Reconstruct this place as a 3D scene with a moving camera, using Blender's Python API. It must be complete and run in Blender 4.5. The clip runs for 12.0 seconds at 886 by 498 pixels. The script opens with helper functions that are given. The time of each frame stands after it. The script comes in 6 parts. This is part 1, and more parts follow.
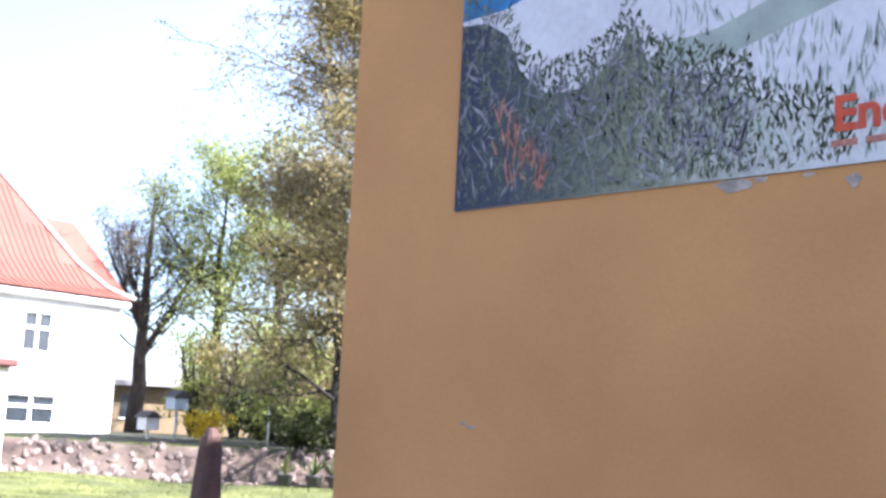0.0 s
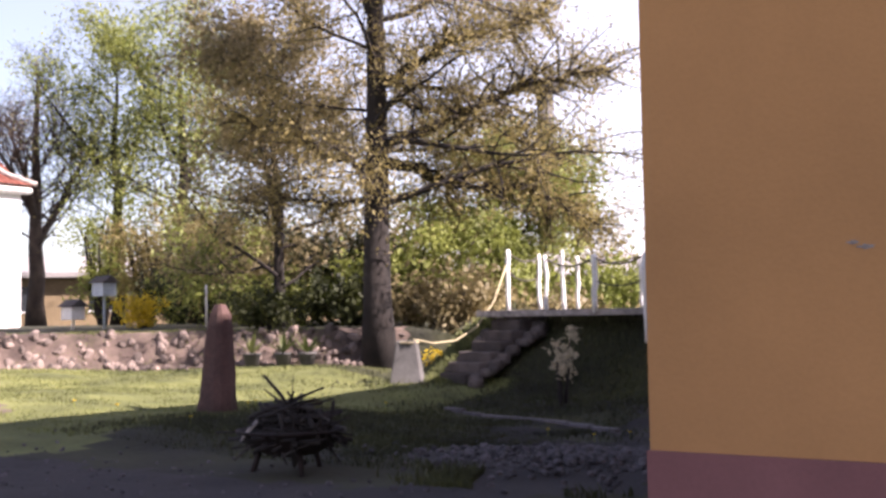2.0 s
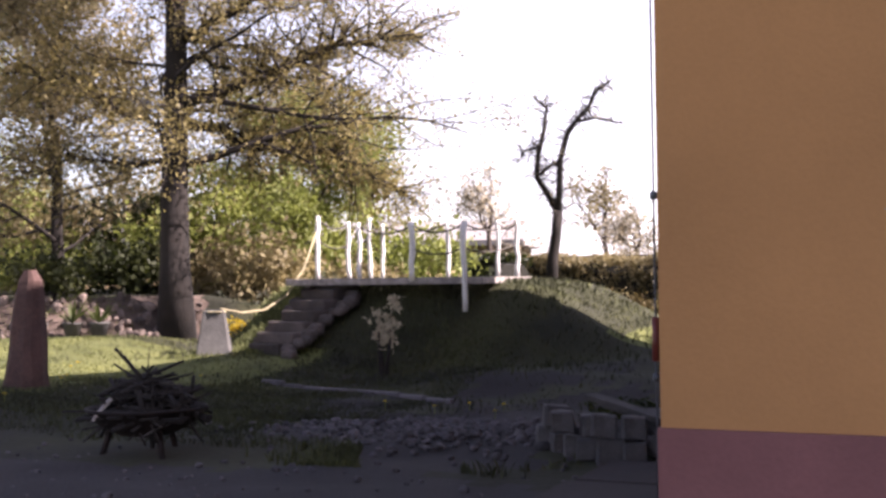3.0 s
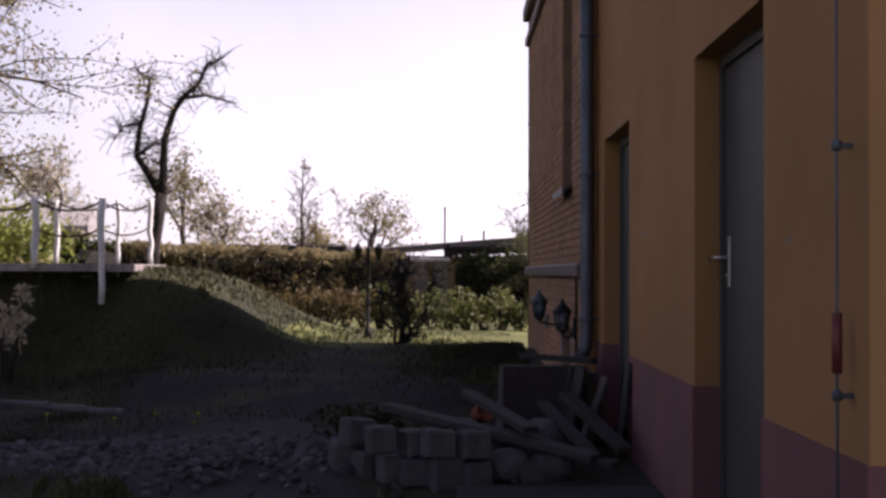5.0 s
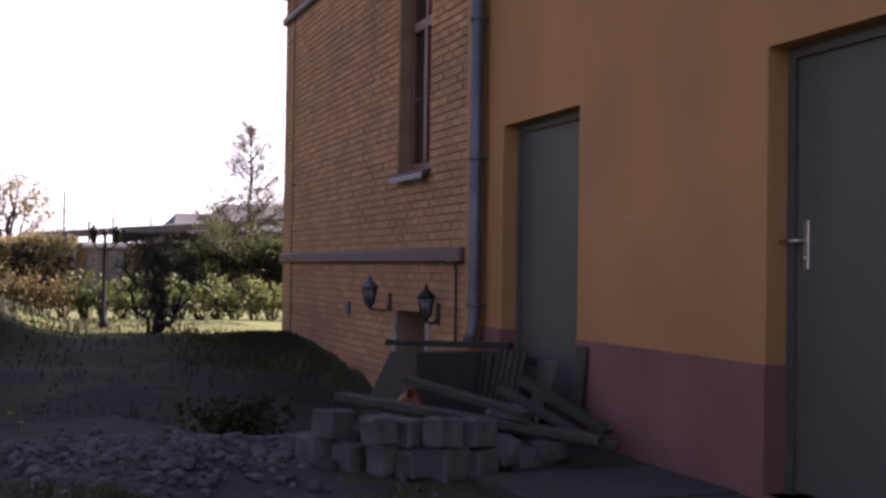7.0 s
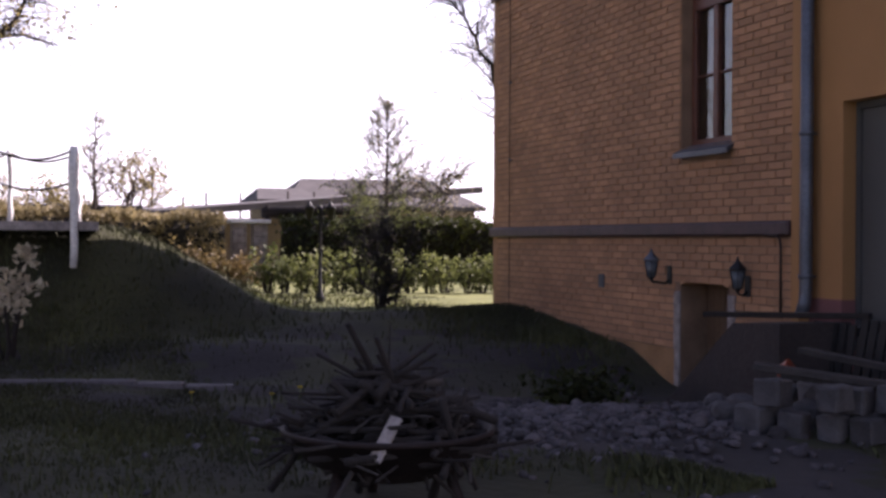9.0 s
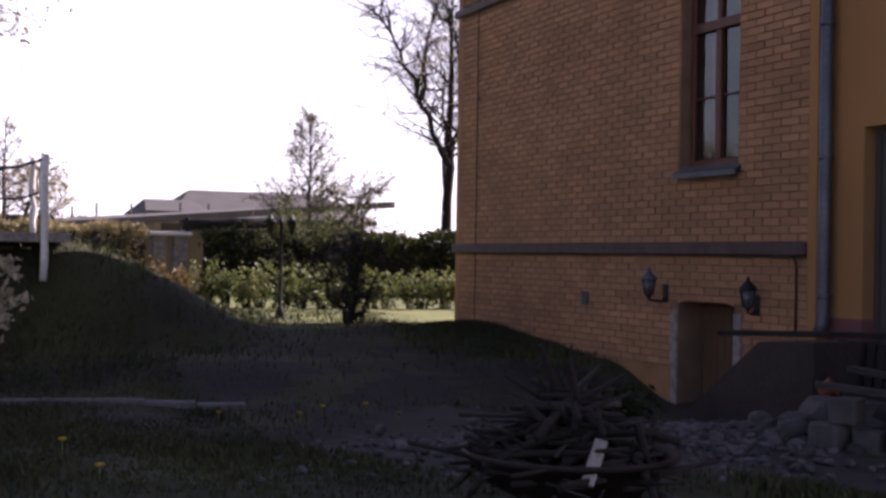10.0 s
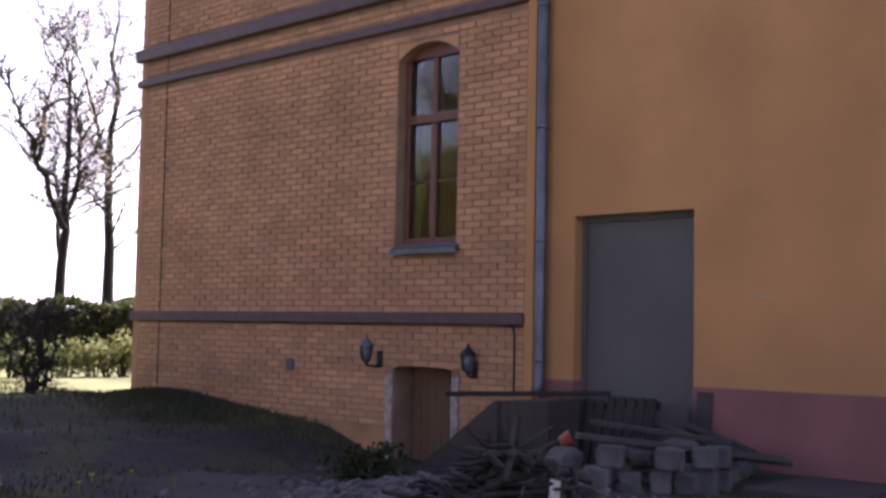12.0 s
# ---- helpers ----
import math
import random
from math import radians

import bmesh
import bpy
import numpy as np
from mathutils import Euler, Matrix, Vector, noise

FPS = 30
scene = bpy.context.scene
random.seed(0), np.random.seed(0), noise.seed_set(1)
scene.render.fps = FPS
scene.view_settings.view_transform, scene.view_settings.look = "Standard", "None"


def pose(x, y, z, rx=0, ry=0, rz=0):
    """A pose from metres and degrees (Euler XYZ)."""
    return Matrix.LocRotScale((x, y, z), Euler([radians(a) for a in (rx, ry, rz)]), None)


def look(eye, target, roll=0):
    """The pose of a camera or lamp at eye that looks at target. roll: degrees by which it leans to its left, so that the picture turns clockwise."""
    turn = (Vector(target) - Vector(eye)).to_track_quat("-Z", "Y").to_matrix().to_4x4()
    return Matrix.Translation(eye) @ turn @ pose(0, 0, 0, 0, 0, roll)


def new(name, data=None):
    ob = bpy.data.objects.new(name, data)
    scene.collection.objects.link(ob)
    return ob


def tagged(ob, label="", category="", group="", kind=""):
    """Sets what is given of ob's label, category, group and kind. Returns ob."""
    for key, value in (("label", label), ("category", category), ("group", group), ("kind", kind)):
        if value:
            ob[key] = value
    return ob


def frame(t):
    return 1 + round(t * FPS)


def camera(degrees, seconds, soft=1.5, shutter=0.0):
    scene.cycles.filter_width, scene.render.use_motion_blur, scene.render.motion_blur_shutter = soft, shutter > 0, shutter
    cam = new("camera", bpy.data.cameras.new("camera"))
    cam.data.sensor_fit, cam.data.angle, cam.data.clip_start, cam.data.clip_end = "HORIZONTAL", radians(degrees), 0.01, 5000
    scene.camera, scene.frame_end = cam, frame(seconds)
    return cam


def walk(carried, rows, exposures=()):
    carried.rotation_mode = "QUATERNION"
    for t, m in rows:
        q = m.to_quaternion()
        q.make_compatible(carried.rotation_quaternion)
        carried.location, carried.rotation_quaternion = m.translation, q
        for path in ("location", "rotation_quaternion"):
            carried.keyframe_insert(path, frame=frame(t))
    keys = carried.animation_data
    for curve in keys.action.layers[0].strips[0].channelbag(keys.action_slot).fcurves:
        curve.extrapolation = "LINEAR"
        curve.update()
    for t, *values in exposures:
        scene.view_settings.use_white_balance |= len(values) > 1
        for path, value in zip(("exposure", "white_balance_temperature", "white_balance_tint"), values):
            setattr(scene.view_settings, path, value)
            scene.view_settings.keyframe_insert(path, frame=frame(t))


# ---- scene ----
cam = camera(40.9, 12.0, soft=3.0)
PATH = [
    (0, (4.906, -4.92, 1.457), (3.583, -3.455, 1.775), 2.8),
    (0.5, (4.188, -4.851, 1.442), (2.833, -3.396, 1.661), 1.3),
    (1, (3.515, -4.919, 1.439), (2.169, -3.468, 1.723), -0.0),
    (1.5, (2.979, -5.176, 1.386), (1.699, -3.648, 1.555), -0.7),
    (2, (2.348, -5.219, 1.277), (1.198, -3.587, 1.39), -1.0),
    (2.5, (1.748, -5.275, 1.295), (0.775, -3.53, 1.375), -1.0),
    (3, (1.145, -5.264, 1.286), (0.356, -3.427, 1.341), -0.7),
    (3.2, (0.837, -5.077, 1.252), (0.12, -3.211, 1.301), -0.9),
    (4.8, (-1.035, -4.02, 1.246), (-1.128, -2.022, 1.292), -0.8),
    (5, (-1.268, -3.912, 1.241), (-1.282, -1.912, 1.282), 0.2),
    (5.5, (-1.883, -3.677, 1.181), (-1.636, -1.693, 1.234), 0.8),
    (6, (-2.555, -3.645, 1.144), (-2.008, -1.723, 1.22), 1.6),
    (6.5, (-3.18, -3.447, 1.139), (-2.431, -1.594, 1.207), 1.1),
    (7, (-3.805, -3.131, 1.153), (-3.126, -1.25, 1.186), 0.8),
    (7.5, (-4.514, -2.882, 1.183), (-3.948, -0.963, 1.179), 0.8),
    (7.7, (-4.735, -2.892, 1.167), (-4.206, -0.963, 1.157), 1.0),
    (9.3, (-6.858, -2.351, 1.152), (-6.167, -0.473, 1.138), 0.5),
    (9.5, (-7.163, -2.226, 1.165), (-6.428, -0.366, 1.154), 0.8),
    (10, (-7.698, -1.897, 1.158), (-6.855, -0.084, 1.17), 0.9),
    (10.5, (-8.193, -1.603, 1.161), (-7.199, 0.132, 1.203), 0.9),
    (11, (-8.756, -1.4, 1.2), (-7.591, 0.224, 1.268), 1.0),
    (11.5, (-9.342, -1.476, 1.187), (-8.02, 0.022, 1.288), 1.2),
    (12, (-9.821, -1.4, 1.143), (-8.367, -0.034, 1.28), 1.1),
]
EXPOSURE = [(0, 2.73, 5600, 17), (0.5, 2.43, 5650, 18), (1, 2.28, 5750, 22), (1.5, 2.08, 6200, 27), (2, 1.98, 6550, 30), (3, 1.93, 6550, 30), (5, 0.92, 6500, 32), (5.5, 0.94, 6500, 33), (6, 1.09, 6450, 34), (6.5, 1.44, 6450, 36), (7, 1.79, 6450, 35), (7.5, 1.82, 6450, 35), (9.5, 1.42, 6350, 35), (10.5, 1.12, 6350, 35), (11, 1.06, 6300, 38), (11.5, 1.46, 6300, 39), (12, 2.39, 6250, 35)]
walk(cam, [(t, look(*row)) for t, *row in PATH], EXPOSURE)

# ---- light and exposure ----
SUN_EL, SUN_AZ = radians(41.2), radians(9)  # azimuth from +x towards +y
world = bpy.data.worlds.new("sky_world")
scene.world = world
world.use_nodes = True
wn = world.node_tree
sky = wn.nodes.new("ShaderNodeTexSky")
sky.sky_type, sky.sun_disc = "NISHITA", False
sky.sun_elevation, sky.sun_rotation = SUN_EL, radians(90) - SUN_AZ
sky.air_density, sky.dust_density, sky.ozone_density = 1.0, 1.0, 1.0
wn.nodes["Background"].inputs["Strength"].default_value = 0.055
# thin cloud and haze, denser towards the horizon
veil, vnoise, vramp = wn.nodes.new("ShaderNodeMix"), wn.nodes.new("ShaderNodeTexNoise"), wn.nodes.new("ShaderNodeMapRange")
vco = wn.nodes.new("ShaderNodeTexCoord")
vnoise.inputs["Scale"].default_value, vnoise.inputs["Detail"].default_value = 1.6, 6
vramp.inputs[1].default_value, vramp.inputs[2].default_value, vramp.inputs[3].default_value, vramp.inputs[4].default_value = 0.3, 0.7, 0.6, 1.0
vsep, vhigh, vmul = wn.nodes.new("ShaderNodeSeparateXYZ"), wn.nodes.new("ShaderNodeMapRange"), wn.nodes.new("ShaderNodeMath")
vhigh.inputs[1].default_value, vhigh.inputs[2].default_value, vhigh.inputs[3].default_value, vhigh.inputs[4].default_value = 0.0, 0.5, 0.95, 0.05
vmul.operation = "MULTIPLY"
veil.data_type = "RGBA"
veil.inputs[7].default_value = (15, 15, 15.4, 1)
wn.links.new(vco.outputs["Generated"], vnoise.inputs["Vector"])
wn.links.new(vnoise.outputs[0], vramp.inputs[0])
wn.links.new(vco.outputs["Generated"], vsep.inputs[0])
wn.links.new(vsep.outputs["Z"], vhigh.inputs[0])
wn.links.new(vramp.outputs[0], vmul.inputs[0])
wn.links.new(vhigh.outputs[0], vmul.inputs[1])
vside, vmul2 = wn.nodes.new("ShaderNodeMapRange"), wn.nodes.new("ShaderNodeMath")
vmul2.operation = "MULTIPLY"
vside.inputs[1].default_value, vside.inputs[2].default_value, vside.inputs[3].default_value, vside.inputs[4].default_value = -0.45, 0.05, 0.2, 1.0
wn.links.new(vmul.outputs[0], vmul2.inputs[0])
wn.links.new(vside.outputs[0], vmul2.inputs[1])
wn.links.new(vmul2.outputs[0], veil.inputs[0])
wn.links.new(sky.outputs[0], veil.inputs[6])
# the haze is brighter on the side of the sun
vdot, vglow, vtint = wn.nodes.new("ShaderNodeVectorMath"), wn.nodes.new("ShaderNodeMapRange"), wn.nodes.new("ShaderNodeVectorMath")
vdot.operation, vtint.operation = "DOT_PRODUCT", "SCALE"
vdot.inputs[1].default_value = (math.cos(SUN_EL) * math.cos(SUN_AZ), math.cos(SUN_EL) * math.sin(SUN_AZ), math.sin(SUN_EL))
vglow.inputs[1].default_value, vglow.inputs[2].default_value, vglow.inputs[3].default_value, vglow.inputs[4].default_value = -0.7, 0.7, 0.55, 1.25
vtint.inputs[0].default_value = (15, 15, 15.6)
wn.links.new(vco.outputs["Generated"], vdot.inputs[0])
wn.links.new(vdot.outputs["Value"], vglow.inputs[0])
wn.links.new(vdot.outputs["Value"], vside.inputs[0])
wn.links.new(vglow.outputs[0], vtint.inputs["Scale"])
wn.links.new(vtint.outputs[0], veil.inputs[7])
wn.links.new(veil.outputs[2], wn.nodes["Background"].inputs[0])
sun = new("sun", bpy.data.lights.new("sun", "SUN"))
sun.data.energy, sun.data.angle, sun.data.color = 5.0, radians(0.5), (1.0, 0.94, 0.85)
sun.matrix_world = look((0, 0, 0), (-math.cos(SUN_EL) * math.cos(SUN_AZ), -math.cos(SUN_EL) * math.sin(SUN_AZ), -math.sin(SUN_EL)))


# ---- materials ----
def mat(name, base, rough=0.85, metal=0.0, var=0.25, scale=6.0, fine=60.0, bump=0.15, tint=None, coords="Object", rand=0.0, grain=0.5):
    """Two scales of noise over a base colour, with fine relief."""
    m = bpy.data.materials.new(name)
    m.use_nodes = True
    t = m.node_tree
    n, link = t.nodes, t.links.new
    b = n["Principled BSDF"]
    b.inputs["Roughness"].default_value, b.inputs["Metallic"].default_value = rough, metal
    co = n.new("ShaderNodeTexCoord")
    big, small = n.new("ShaderNodeTexNoise"), n.new("ShaderNodeTexNoise")
    for node, sc, det in ((big, scale, 5), (small, fine, 3)):
        node.inputs["Scale"].default_value, node.inputs["Detail"].default_value = sc, det
        link(co.outputs[coords], node.inputs["Vector"])
    dark = [c * (1 - var) for c in base]
    light = list(tint) if tint else [min(1, c * (1 + var)) for c in base]
    ramp = n.new("ShaderNodeValToRGB")
    ramp.color_ramp.elements[0].position, ramp.color_ramp.elements[1].position = 0.3, 0.7
    ramp.color_ramp.elements[0].color, ramp.color_ramp.elements[1].color = (*dark, 1), (*light, 1)
    link(big.outputs[0], ramp.inputs[0])
    mix = n.new("ShaderNodeMix")
    mix.data_type, mix.blend_type = "RGBA", "MULTIPLY"
    mix.inputs[0].default_value = grain
    fr = n.new("ShaderNodeValToRGB")
    fr.color_ramp.elements[0].position, fr.color_ramp.elements[1].position = 0.3, 0.65
    fr.color_ramp.elements[0].color = (0.45, 0.45, 0.45, 1)
    link(small.outputs[0], fr.inputs[0])
    link(ramp.outputs[0], mix.inputs[6])
    link(fr.outputs[0], mix.inputs[7])
    out = mix.outputs[2]
    if rand:
        info, hsv, mp = n.new("ShaderNodeObjectInfo"), n.new("ShaderNodeHueSaturation"), n.new("ShaderNodeMapRange")
        geo, add, fracn = n.new("ShaderNodeNewGeometry"), n.new("ShaderNodeMath"), n.new("ShaderNodeMath")
        fracn.operation = "FRACT"
        link(info.outputs["Random"], add.inputs[0])
        link(geo.outputs["Random Per Island"], add.inputs[1])
        link(add.outputs[0], fracn.inputs[0])
        mp.inputs[3].default_value, mp.inputs[4].default_value = 1 - rand, 1 + rand
        link(fracn.outputs[0], mp.inputs[0])
        link(mp.outputs[0], hsv.inputs["Value"])
        link(out, hsv.inputs["Color"])
        out = hsv.outputs[0]
    link(out, b.inputs["Base Color"])
    if bump:
        bp = n.new("ShaderNodeBump")
        bp.inputs["Strength"].default_value, bp.inputs["Distance"].default_value = bump, 0.02
        link(small.outputs[0], bp.inputs["Height"])
        link(bp.outputs[0], b.inputs["Normal"])
    return m


M_PLASTER = mat("yellow_plaster", (0.362, 0.184, 0.069), 0.92, var=0.13, scale=0.9, fine=55, bump=0.08, grain=0.10)
M_PLINTH = mat("red_plinth_paint", (0.176, 0.0728, 0.0702), 0.85, var=0.15, scale=1.5, fine=50, bump=0.1, grain=0.15)
M_BRICK = mat("yellow_brick", (0.39, 0.207, 0.108), 0.9, var=0.18, scale=1.2, fine=45, bump=0.25, rand=0.16, grain=0.3)
M_MORTAR = mat("mortar", (0.24, 0.148, 0.092), 0.95, var=0.2, scale=4, fine=80)
M_GLAZED = mat("dark_brown_band_brick", (0.055, 0.0286, 0.0286), 0.6, var=0.3, scale=8, fine=60, rand=0.3)
M_DOOR = mat("grey_door_paint", (0.0625, 0.0638, 0.0612), 0.6, var=0.10, scale=1.2, fine=30, bump=0.02, grain=0.08)
M_STEEL = mat("brushed_steel", (0.55, 0.53, 0.5), 0.35, 1.0, var=0.1, fine=120, bump=0.02)
M_ZINC = mat("weathered_zinc", (0.118, 0.132, 0.158), 0.5, 0.6, var=0.25, scale=3, fine=40, bump=0.05)
M_WINWOOD = mat("red_brown_window_wood", (0.12, 0.04, 0.022), 0.5, var=0.2, scale=5, fine=50)
# two grass grounds: dark for the building's shade, bright with sunlight in the colour
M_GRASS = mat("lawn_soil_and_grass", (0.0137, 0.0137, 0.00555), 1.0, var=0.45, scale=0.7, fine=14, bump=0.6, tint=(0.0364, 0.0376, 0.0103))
M_SUNLAWN = mat("sunlit_green_lawn", (0.0825, 0.0968, 0.022), 1.0, var=0.35, scale=0.9, fine=20, bump=0.5, tint=(0.165, 0.176, 0.0495))
# grass blades twice: brightened as if in sun, then darkened as if in shade
M_SUNBLADE = mat("sunlit_grass_blade", (0.088, 0.105, 0.0242), 0.8, var=0.3, scale=0.9, fine=5, bump=0, tint=(0.176, 0.187, 0.055), rand=0.3)
M_SHADEBLADE = mat("grass_blade", (0.0255, 0.0296, 0.00816), 0.8, var=0.3, scale=0.7, fine=5, bump=0, tint=(0.0561, 0.0612, 0.0153), rand=0.35)
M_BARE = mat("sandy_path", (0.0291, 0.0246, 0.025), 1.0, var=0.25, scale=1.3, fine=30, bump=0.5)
M_BARK = mat("grey_brown_bark", (0.06, 0.046, 0.037), 0.95, var=0.35, scale=3, fine=22, bump=0.8)
M_BARKD = mat("dark_bark", (0.018, 0.0135, 0.0112), 0.95, var=0.3, scale=4, fine=25, bump=0.6)
M_WHITE = mat("white_painted_wood", (0.72, 0.71, 0.68), 0.6, var=0.08, scale=3, fine=30, bump=0.1)
M_RENDERW = mat("white_house_render", (0.80, 0.79, 0.76), 0.9, var=0.04, scale=0.6, fine=20, bump=0.1)
M_TILE = mat("orange_clay_tile", (0.17, 0.052, 0.034), 0.8, var=0.12, scale=0.8, fine=12, bump=0.2, rand=0.08, grain=0.2)
M_CONC = mat("weathered_concrete", (0.0952, 0.0904, 0.0856), 0.9, var=0.25, scale=2.5, fine=35, bump=0.4)
M_STONE = mat("pale_field_stone", (0.17, 0.13, 0.11), 0.9, var=0.4, scale=3, fine=25, bump=0.5, rand=0.6)
M_GRANITE = mat("grey_granite_block", (0.072, 0.067, 0.068), 0.85, var=0.3, scale=6, fine=60, bump=0.4, rand=0.25)
M_OLDWOOD = mat("weathered_grey_plank", (0.042, 0.036, 0.0324), 0.85, var=0.3, scale=4, fine=30, bump=0.4, rand=0.3)
M_RUST = mat("rusty_iron", (0.018, 0.0096, 0.0078), 0.75, 0.3, var=0.4, scale=8, fine=50, bump=0.3)
M_BLACK = mat("black_metal", (0.012, 0.012, 0.014), 0.5, 0.4, var=0.2, fine=60)
M_ROPE = mat("hemp_rope", (0.42, 0.36, 0.22), 0.9, var=0.25, scale=20, fine=90, bump=0.5)
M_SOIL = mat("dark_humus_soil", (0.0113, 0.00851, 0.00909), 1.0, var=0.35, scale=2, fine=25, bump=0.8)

M_BASE = mat("ochre_render_base", (0.333, 0.184, 0.0805), 0.95, var=0.25, scale=2, fine=40, bump=0.3)
M_BDOOR = mat("yellow_brown_door_paint", (0.11, 0.0638, 0.033), 0.7, var=0.25, scale=3, fine=40, bump=0.1)
M_FLAKY = mat("flaking_white_paint", (0.297, 0.259, 0.237), 0.9, var=0.4, scale=9, fine=50, bump=0.4)
M_ORANGE = mat("orange_plastic", (0.26, 0.055, 0.026), 0.5, var=0.15, scale=5, fine=40)
M_REDB = mat("red_brown_garage_paint", (0.10, 0.036, 0.031), 0.6, var=0.1, scale=1, fine=30)
M_GREYROOF = mat("grey_roofing", (0.06, 0.053, 0.052), 0.85, var=0.2, scale=1, fine=15)
M_LIGHTROOF = mat("pale_corrugated_roofing", (0.30, 0.28, 0.27), 0.7, var=0.12, scale=0.7, fine=12)
# bank soil; its paler tone also paints sunlight on the far path sand
M_BANK_LITSAND = mat("stony_bank_soil_and_sunlit_sand", (0.06, 0.04, 0.033), 1.0, var=0.4, scale=1.5, fine=14, bump=0.8, tint=(0.14, 0.10, 0.08))
M_SLEEVE = mat("faded_red_plastic", (0.16, 0.03, 0.025), 0.5, var=0.15, scale=5, fine=40)
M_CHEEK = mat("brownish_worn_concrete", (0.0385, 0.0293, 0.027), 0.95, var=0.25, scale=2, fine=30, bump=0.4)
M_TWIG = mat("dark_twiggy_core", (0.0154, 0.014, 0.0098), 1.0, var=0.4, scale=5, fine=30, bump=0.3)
M_GLASSD = mat("dark_reflecting_pane", (0.03, 0.035, 0.04), 0.08, var=0.2, scale=2, fine=10, bump=0)
M_GLASS = bpy.data.materials.new("window_glass")
M_GLASS.use_nodes = True
_g = M_GLASS.node_tree.nodes["Principled BSDF"]
_g.inputs["Transmission Weight"].default_value, _g.inputs["Roughness"].default_value, _g.inputs["IOR"].default_value = 1.0, 0.02, 1.5
_g.inputs["Base Color"].default_value = (0.85, 0.9, 0.9, 1)


# ---- mesh helpers ----
def mesh(name, verts, faces, material, parent=None, label="", smooth=False):
    me = bpy.data.meshes.new(name)
    me.from_pydata([tuple(v) for v in verts], [], [tuple(f) for f in faces])
    me.materials.append(material)
    if smooth:
        me.polygons.foreach_set("use_smooth", [True] * len(me.polygons))
    me.update()
    ob = new(name, me)
    ob.parent = parent
    if label:
        tagged(ob, label)
    return ob


def part(name, bm, material, parent=None, label="", smooth=False):
    me = bpy.data.meshes.new(name)
    bmesh.ops.recalc_face_normals(bm, faces=bm.faces)
    bm.to_mesh(me)
    bm.free()
    me.materials.append(material)
    if smooth:
        me.polygons.foreach_set("use_smooth", [True] * len(me.polygons))
    ob = new(name, me)
    ob.parent = parent
    if label:
        tagged(ob, label)
    return ob


def add_box(bm, lo, hi, bevel=0.0, m=None):
    v = bmesh.ops.create_cube(bm, size=1)["verts"]
    for p in v:
        p.co = Vector([lo[i] + (hi[i] - lo[i]) * (p.co[i] + 0.5) for i in range(3)])
    if bevel:
        es = list({e for p in v for e in p.link_edges})
        r = bmesh.ops.bevel(bm, geom=es, offset=bevel, segments=1, affect="EDGES")
        v = list({p for f in r["faces"] for p in f.verts} | {p for p in v if p.is_valid})
    if m is not None:
        bmesh.ops.transform(bm, matrix=m, verts=v)
    return v


def box(name, lo, hi, material, parent=None, label="", bevel=0.0, m=None):
    bm = bmesh.new()
    add_box(bm, lo, hi, bevel, m)
    return part(name, bm, material, parent, label)


def tube_data(points, radii, sides=8, cap=True):
    """Vertices and faces of a tapered tube along a line of points."""
    vs, fs = [], []
    pts = [Vector(p) for p in points]
    for i, p in enumerate(pts):
        d = (pts[min(i + 1, len(pts) - 1)] - pts[max(i - 1, 0)]).normalized()
        a = d.orthogonal().normalized() if i == 0 else (a - d * a.dot(d)).normalized()
        b = d.cross(a)
        for k in range(sides):
            w = 2 * math.pi * k / sides
            vs.append(p + (a * math.cos(w) + b * math.sin(w)) * radii[i])
    for i in range(len(pts) - 1):
        for k in range(sides):
            k2 = (k + 1) % sides
            fs.append((i * sides + k, i * sides + k2, (i + 1) * sides + k2, (i + 1) * sides + k))
    if cap:
        fs.append(tuple(range(sides))[::-1])
        fs.append(tuple(range((len(pts) - 1) * sides, len(pts) * sides)))
    return vs, fs


def tube(name, points, radii, material, parent=None, label="", sides=8):
    r = radii if isinstance(radii, (list, tuple)) else [radii] * len(points)
    vs, fs = tube_data(points, r, sides)
    return mesh(name, vs, fs, material, parent, label, True)


def lathe(name, prof, material, parent=None, label="", sides=16, at=(0, 0, 0)):
    """A turned shape from (radius, height) pairs."""
    vs, fs = [], []
    for r, z in prof:
        for k in range(sides):
            w = 2 * math.pi * k / sides
            vs.append((at[0] + r * math.cos(w), at[1] + r * math.sin(w), at[2] + z))
    for i in range(len(prof) - 1):
        for k in range(sides):
            k2 = (k + 1) % sides
            fs.append((i * sides + k, i * sides + k2, (i + 1) * sides + k2, (i + 1) * sides + k))
    fs.append(tuple(range(sides))[::-1])
    fs.append(tuple(range((len(prof) - 1) * sides, len(prof) * sides)))
    return mesh(name, vs, fs, material, parent, label, True)


def empty(name, at, label="", category="", group="", kind=""):
    e = new(name)
    e.location = at
    return tagged(e, label, category, group, kind)


def rest(ob, parent):
    """Parent ob to a thing's Empty and keep it where it was built in world space."""
    ob.parent = parent
    ob.matrix_parent_inverse = Matrix.Translation(-Vector(parent.location))
    return ob


